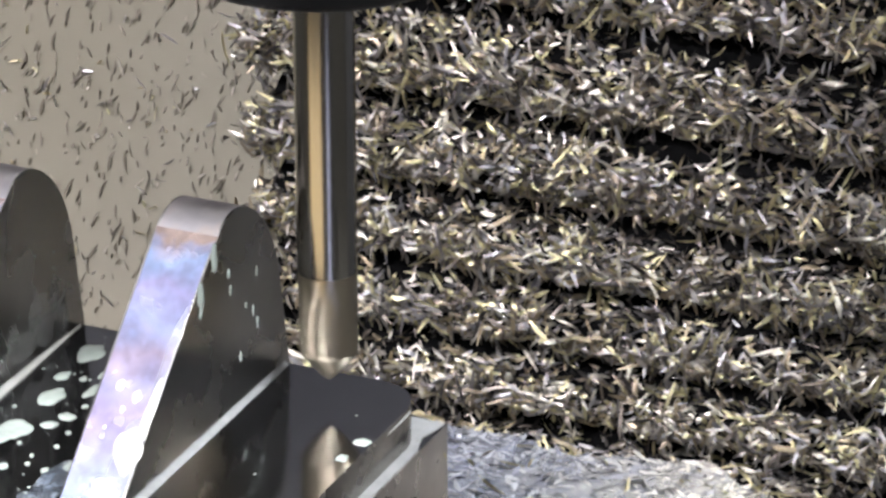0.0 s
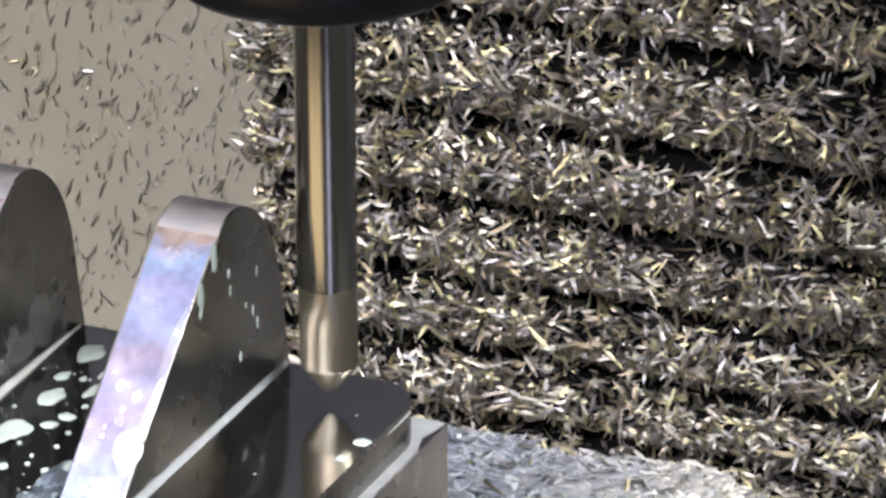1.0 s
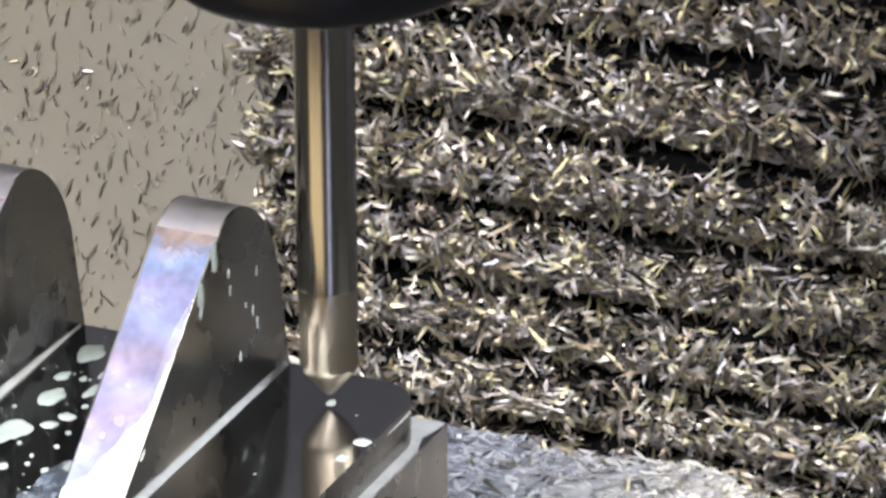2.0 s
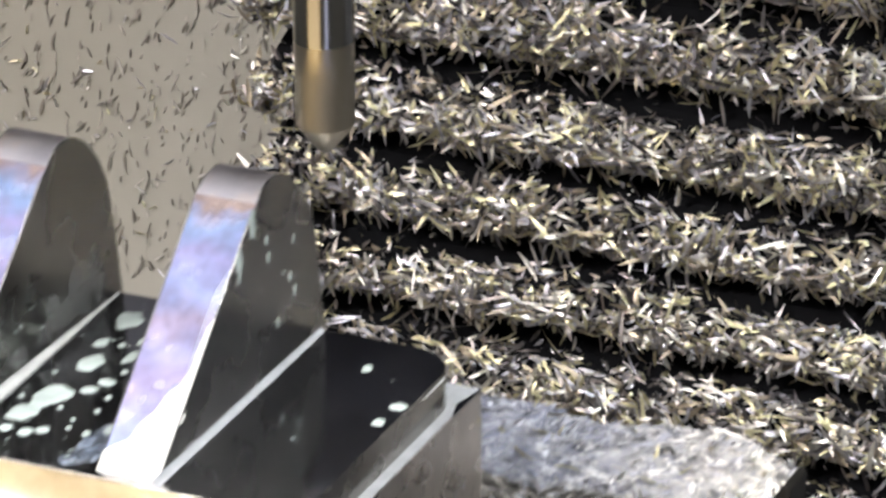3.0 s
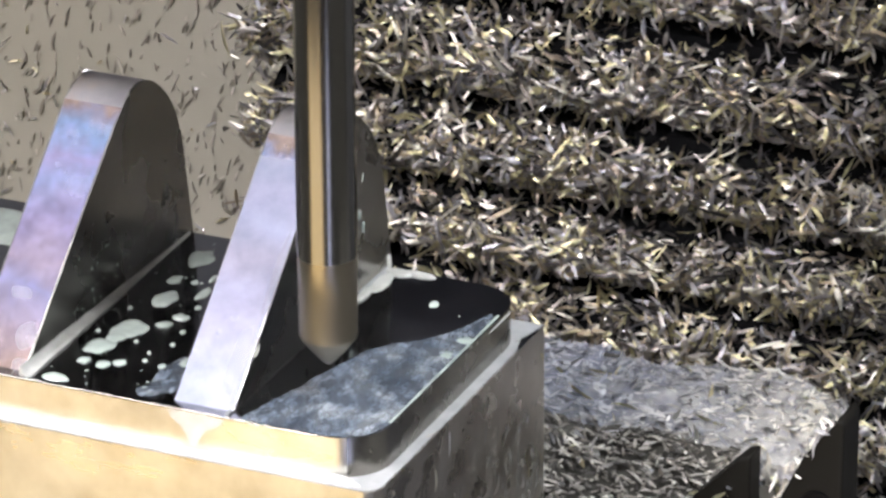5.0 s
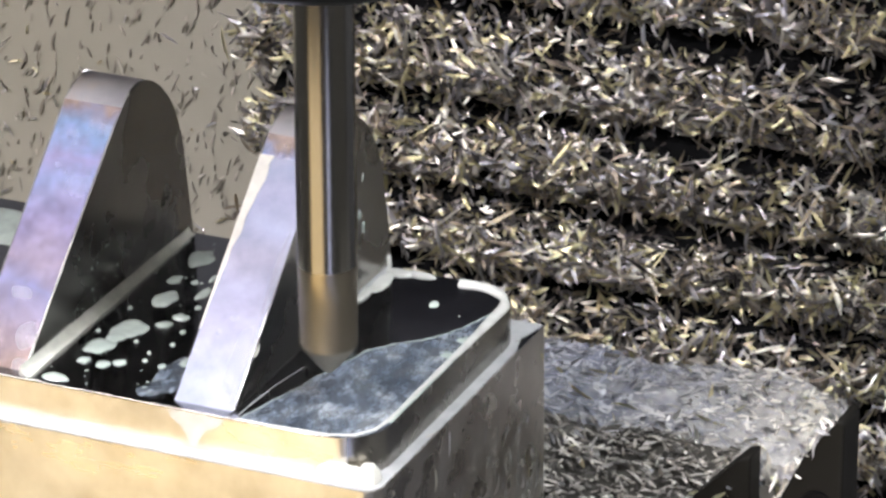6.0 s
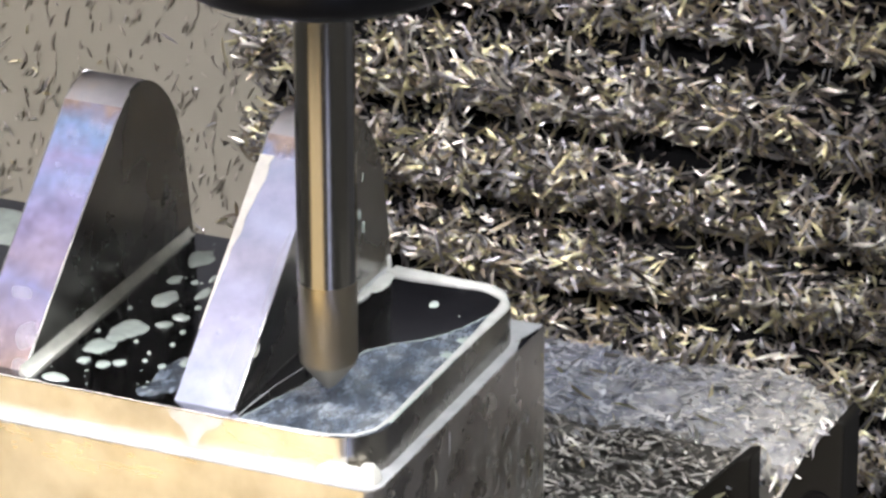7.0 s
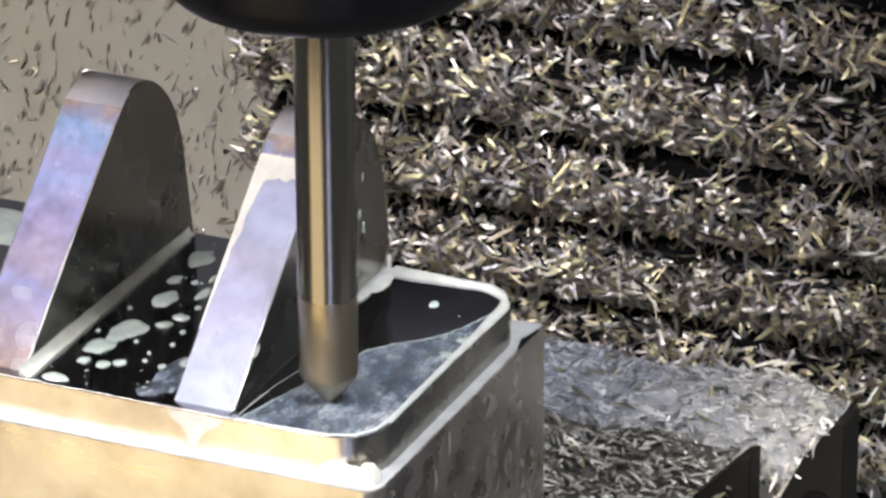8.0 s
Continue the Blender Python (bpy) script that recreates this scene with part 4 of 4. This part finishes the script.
def coolant_pool():
    ob = thing("coolant_pool", "milky coolant spreading over the polished floor", "coolant")
    shore = [(-11.0, -11.3), (-9.4, -5.0), (-7.4, 1.9), (-5.6, 9.6), (-3.0, 19.3), (0.6, 24.6), (5.3, 28.9), (8.8, 35.0), (10.9, 42.4)]
    fine = [(a + (c - a) * k / 4, b + (d - b) * k / 4) for (a, b), (c, d) in zip(shore, shore[1:]) for k in range(4)] + [shore[-1]]
    rim = [(12.3, 40.0), (12.3, -3.5)] + [(4.4 + 8.0 * math.cos(a), -3.5 - 7.9 * math.sin(a)) for a in [k * math.pi / 16 for k in range(1, 9)]]
    film = part("film", prism([(a + 0.6 * noise.noise((a * 0.9, b * 0.9, 3.0)), b) for a, b in fine] + rim, 0.02, 0.1), FILM, ob, "patchy grey coolant film")
    edge = tube([(a + 0.6 * noise.noise((a * 0.9, b * 0.9, 3.0)), b, 0.2, 0.15) for a, b in fine], COOLANT, "film_edge", ob, "thin pale edge of the film")
    ripple = tube([(-11.7 + 0.032 * k * k, -10.5 + 2.6 * k, 0.13, 0.12) for k in range(9)], RESIDUE, "film_ripple", ob, "thin pale ripple beside the fin's foot")
    line = tube([(12.35, 42.0 - 3 * k, 0.3, 0.2) for k in range(16)], COOLANT, "film_rim", ob, "pale line of coolant along the rim")
    r = 7.6
    path = [(-11.5, 51.7, 1.9, 1.0), (-8.0, 51.6, 1.8, 1.0), (-3.0, 51.7, 1.5, 0.9), (1.0, 51.7, 1.3, 0.8)]
    path += [(12.0 - r + r * math.sin(a), 51.9 - r + r * math.cos(a), 1.15, 0.75) for a in [k * math.pi / 16 for k in range(9)]]
    path += [(12.0, 38.0 - 5 * k, 1.0 - 0.075 * k, 0.6) for k in range(9)]
    path += [(11.2, -6.5, 0.4, 0.35), (9.0, -9.6, 0.35, 0.3), (5.0, -11.2, 0.3, 0.3), (-3.0, -11.5, 0.22, 0.22), (-11.4, -11.6, 0.14, 0.14)]
    bead = tube(path[3:], FOAM, "rim_bead", ob, "white coolant bead along the rim")
    rear_bead = tube(path[:5], FOAM, "rim_bead", ob, "white coolant bead along the rear rim")
    bm = bmesh.new()
    blob(bm, -10.6, 51.4, 0.0, 2.8, 1.3, 0.6, 131, "z", 0.3)
    blob(bm, -12.95, 52.5, 0.9, 0.7, 1.9, 0.4, 141, "x", 0.5)
    blob(bm, -7.0, 52.0, 0.0, 3.4, 0.8, 0.6, 149, "z", 0.5)
    blob(bm, -11.6, 46.5, 0.0, 1.4, 4.6, 0.5, 143, "z", 0.6)
    blob(bm, -12.3, 40.5, 0.1, 0.8, 4.0, 0.5, 147, "z", 0.5)
    patch = part("corner_patch", bm, FOAM, ob, "white coolant gathered at the fin's foot", True)
    left = [(-24.05, 14.0 + 1.5 * k) for k in range(23)]
    bm = on_slope(left + [(-24.05 + (0.25 + 2.6 * (k / 22) ** 1.6) * (1 + 0.5 * noise.noise((k * 0.45, 3.0, 1.0))), 14.0 + 1.5 * k) for k in range(22, -1, -1)], 0.1)
    veil = part("fin_veil", bm, CREAM, ob, "cream coolant veil along the fin's edge")
    band = part("fin_band", on_slope([(-24.0 + 0.8 * k, 47.2) for k in range(14)] + [(-24.0 + 0.8 * k, 43.4 + 0.9 * noise.noise((k * 0.6, 7.0, 1.0)) - 1.2 * (1 - k / 13)) for k in range(13, -1, -1)], 0.12), CREAM, ob, "cream coolant band across the top of the fin's edge")
    bm = bmesh.new()
    blob(bm, 7.4, -12.1, -7.1, 4.6, 1.7, 2.8, 251)
    blob(bm, 11.8, -10.4, -7.1, 1.9, 2.1, 2.7, 257)
    blob(bm, 9.8, -11.9, -7.1, 2.2, 1.5, 2.6, 263)
    heap = part("corner_foam", bm, CREAM, ob, "cream foam splashed up in the corner", True)
    foot = on_slope([(-24.0, 0.2), (-13.05, 0.2), (-13.05, 30.0), (-13.7, 28.0), (-14.1, 24.0), (-14.0, 20.5), (-15.0, 17.6), (-16.6, 15.6), (-17.6, 12.6), (-19.6, 9.6), (-20.4, 6.8), (-22.6, 5.4), (-24.0, 4.2)], 0.12)
    foot = part("foot_lather", foot, CREAM, ob, "white lather at the foot of the fin's sloping edge")
    bm = bmesh.new()
    for x, a, rx, ry, seed in ((-15.4, 12.5, 2.5, 4.0, 301), (-13.9, 19.5, 0.9, 6.0, 303), (-16.6, 5.0, 2.2, 2.2, 305), (-17.0, 21.5, 0.8, 1.1, 307), (-20.4, 23.0, 0.7, 1.0, 311), (-18.6, 19.0, 0.4, 0.6, 313), (-20.6, 15.5, 0.3, 0.4, 317)):
        blob(bm, x, -10 + 0.747 * a, -0.5 + 0.665 * a, rx, ry, 0.12, seed, "s")
    early = part("lather_patch", bm, LATHER, ob, "white lather drops on the fin's sloping edge", True)
    wash = on_slope([(-23.9, 0.4), (-13.2, 0.4), (-13.2, 46.8), (-23.9, 46.8)], 0.06)
    wash = part("slope_wash", wash, WASHED, ob, "thin lilac coolant wash on the fin's sloping edge")
    bm = prism([(-24.0, -0.5), (-23.2, -1.9), (-21.6, -2.8), (-20.6, -4.4), (-19.7, -6.3), (-18.9, -6.4), (-18.0, -4.6), (-16.6, -3.0), (-14.8, -2.1), (-13.4, -0.5)], 0.0, 0.1)
    for v in bm.verts:
        v.co = Vector((v.co.x, -12.0 - v.co.z, v.co.y))
    run = part("front_run", bm, CREAM, ob, "cream lather running down below the fin's foot", True)
    residue(ob, -13.0, 27.0, 52.4, 0.95, 0.75, RESIDUE, "pale residue along the rear of the fin's foot")
    fore = residue(ob, -13.0, -11.4, 27.0, 1.1, 0.95, RESIDUE, "pale residue along the front of the fin's foot")
    residue(ob, -51.8, -11.4, 52.4, 1.75, 0.32, FOAM, "pale residue widening along the fin's foot")
    crust = residue(ob, -51.8, -11.3, 52.3, 1.8, 1.2, CRUST, "cream crust along the fin's foot")
    return ob, film, line, edge, bead, patch, veil, heap, foot, run, fore, early, ripple, wash, band, rear_bead, crust


POOL, FILM_SHEET, FILM_RIM, FILM_EDGE, BEAD, PATCH, VEIL, HEAP, FOOT, RUN, FORE, EARLY, RIPPLE, WASH, BAND, REAR_BEAD, CRUST_STRIP = coolant_pool()


# ---- movement ----
def motions():
    walk(SPINDLE, [(t, pose(0, 0, s * MM)) for t, s in TIP])
    walk(MILL, [(k / FPS, pose(0, 0, 0, 0, 0, 86 * k)) for k in range(241)])
    for fold, z0, share in FOLDS:
        walk(fold, [(t, pose(0, FOLD_Y * MM, (z0 + share * (s - 4.5)) * MM)) for t, s in TIP])
    for ob, t0, t1, deep in ((FILM_SHEET, 3.65, 4.05, 0.5), (FILM_RIM, 3.7, 4.1, 0.5), (FILM_EDGE, 4.8, 5.7, 0.5), (BEAD, 4.7, 5.9, 1.2), (REAR_BEAD, 5.7, 6.6, 1.4), (PATCH, 3.9, 4.2, 4.5), (HEAP, 4.6, 5.8, 4.0), (RIPPLE, 4.9, 5.7, 0.5)):
        walk(ob, [(0.0, pose(0, 0, -deep * MM)), (t0, pose(0, 0, -deep * MM)), (t1, pose(0, 0, 0)), (8.0, pose(0, 0, 0))])
    walk(EARLY, [(0.0, pose(0, 0, 0)), (1.4, pose(0, 0, 0)), (2.0, pose(0, 0.0006, -0.0006)), (8.0, pose(0, 0.0006, -0.0006))])
    walk(FOOT, [(0.0, pose(0, 0.0006, -0.0006)), (1.5, pose(0, 0.0006, -0.0006)), (2.1, pose(0, 0, 0)), (3.7, pose(0, 0, 0)), (4.1, pose(0, 0.0006, -0.0006)), (8.0, pose(0, 0.0006, -0.0006))])
    walk(FORE, [(0.0, pose(0, 0, 0)), (4.6, pose(0, 0, 0)), (5.6, pose(-0.0016, 0, -0.0016)), (8.0, pose(-0.0016, 0, -0.0016))])
    walk(CRUST_STRIP, [(0.0, pose(-0.0022, 0, -0.0022)), (4.7, pose(-0.0022, 0, -0.0022)), (5.8, pose(0, 0, 0)), (8.0, pose(0, 0, 0))])
    walk(RUN, [(0.0, pose(0, 0.001, 0)), (3.8, pose(0, 0.001, 0)), (4.2, pose(0, 0, 0)), (8.0, pose(0, 0, 0))])
    walk(WASH, [(0.0, pose(0, 0.0005, -0.0005)), (3.9, pose(0, 0.0005, -0.0005)), (4.4, pose(0, 0, 0)), (8.0, pose(0, 0, 0))])
    walk(BAND, [(0.0, pose(0, 0.0005, -0.0006)), (7.0, pose(0, 0.0005, -0.0006)), (7.7, pose(0, 0, 0)), (8.0, pose(0, 0, 0))])
    walk(VEIL, [(0.0, pose(0, 0.0005, -0.0006)), (4.8, pose(0, 0.0005, -0.0006)), (5.6, pose(0, 0, 0)), (8.0, pose(0, 0, 0))])
    # this drop falls after the cutter has gone
    late = DROPS.pop(12)
    walk(late, [(t, pose(0, d * MM, -MM if t < 1.8 else 0)) for t, d in sorted(TABLE + [(2.1, -42.0)])])
    for ob in [WORK, RAIL, BED, CLAMP, POOL] + DROPS:
        x, y, z = ob.location
        walk(ob, [(t, pose(x, y + d * MM, z)) for t, d in TABLE])


motions()
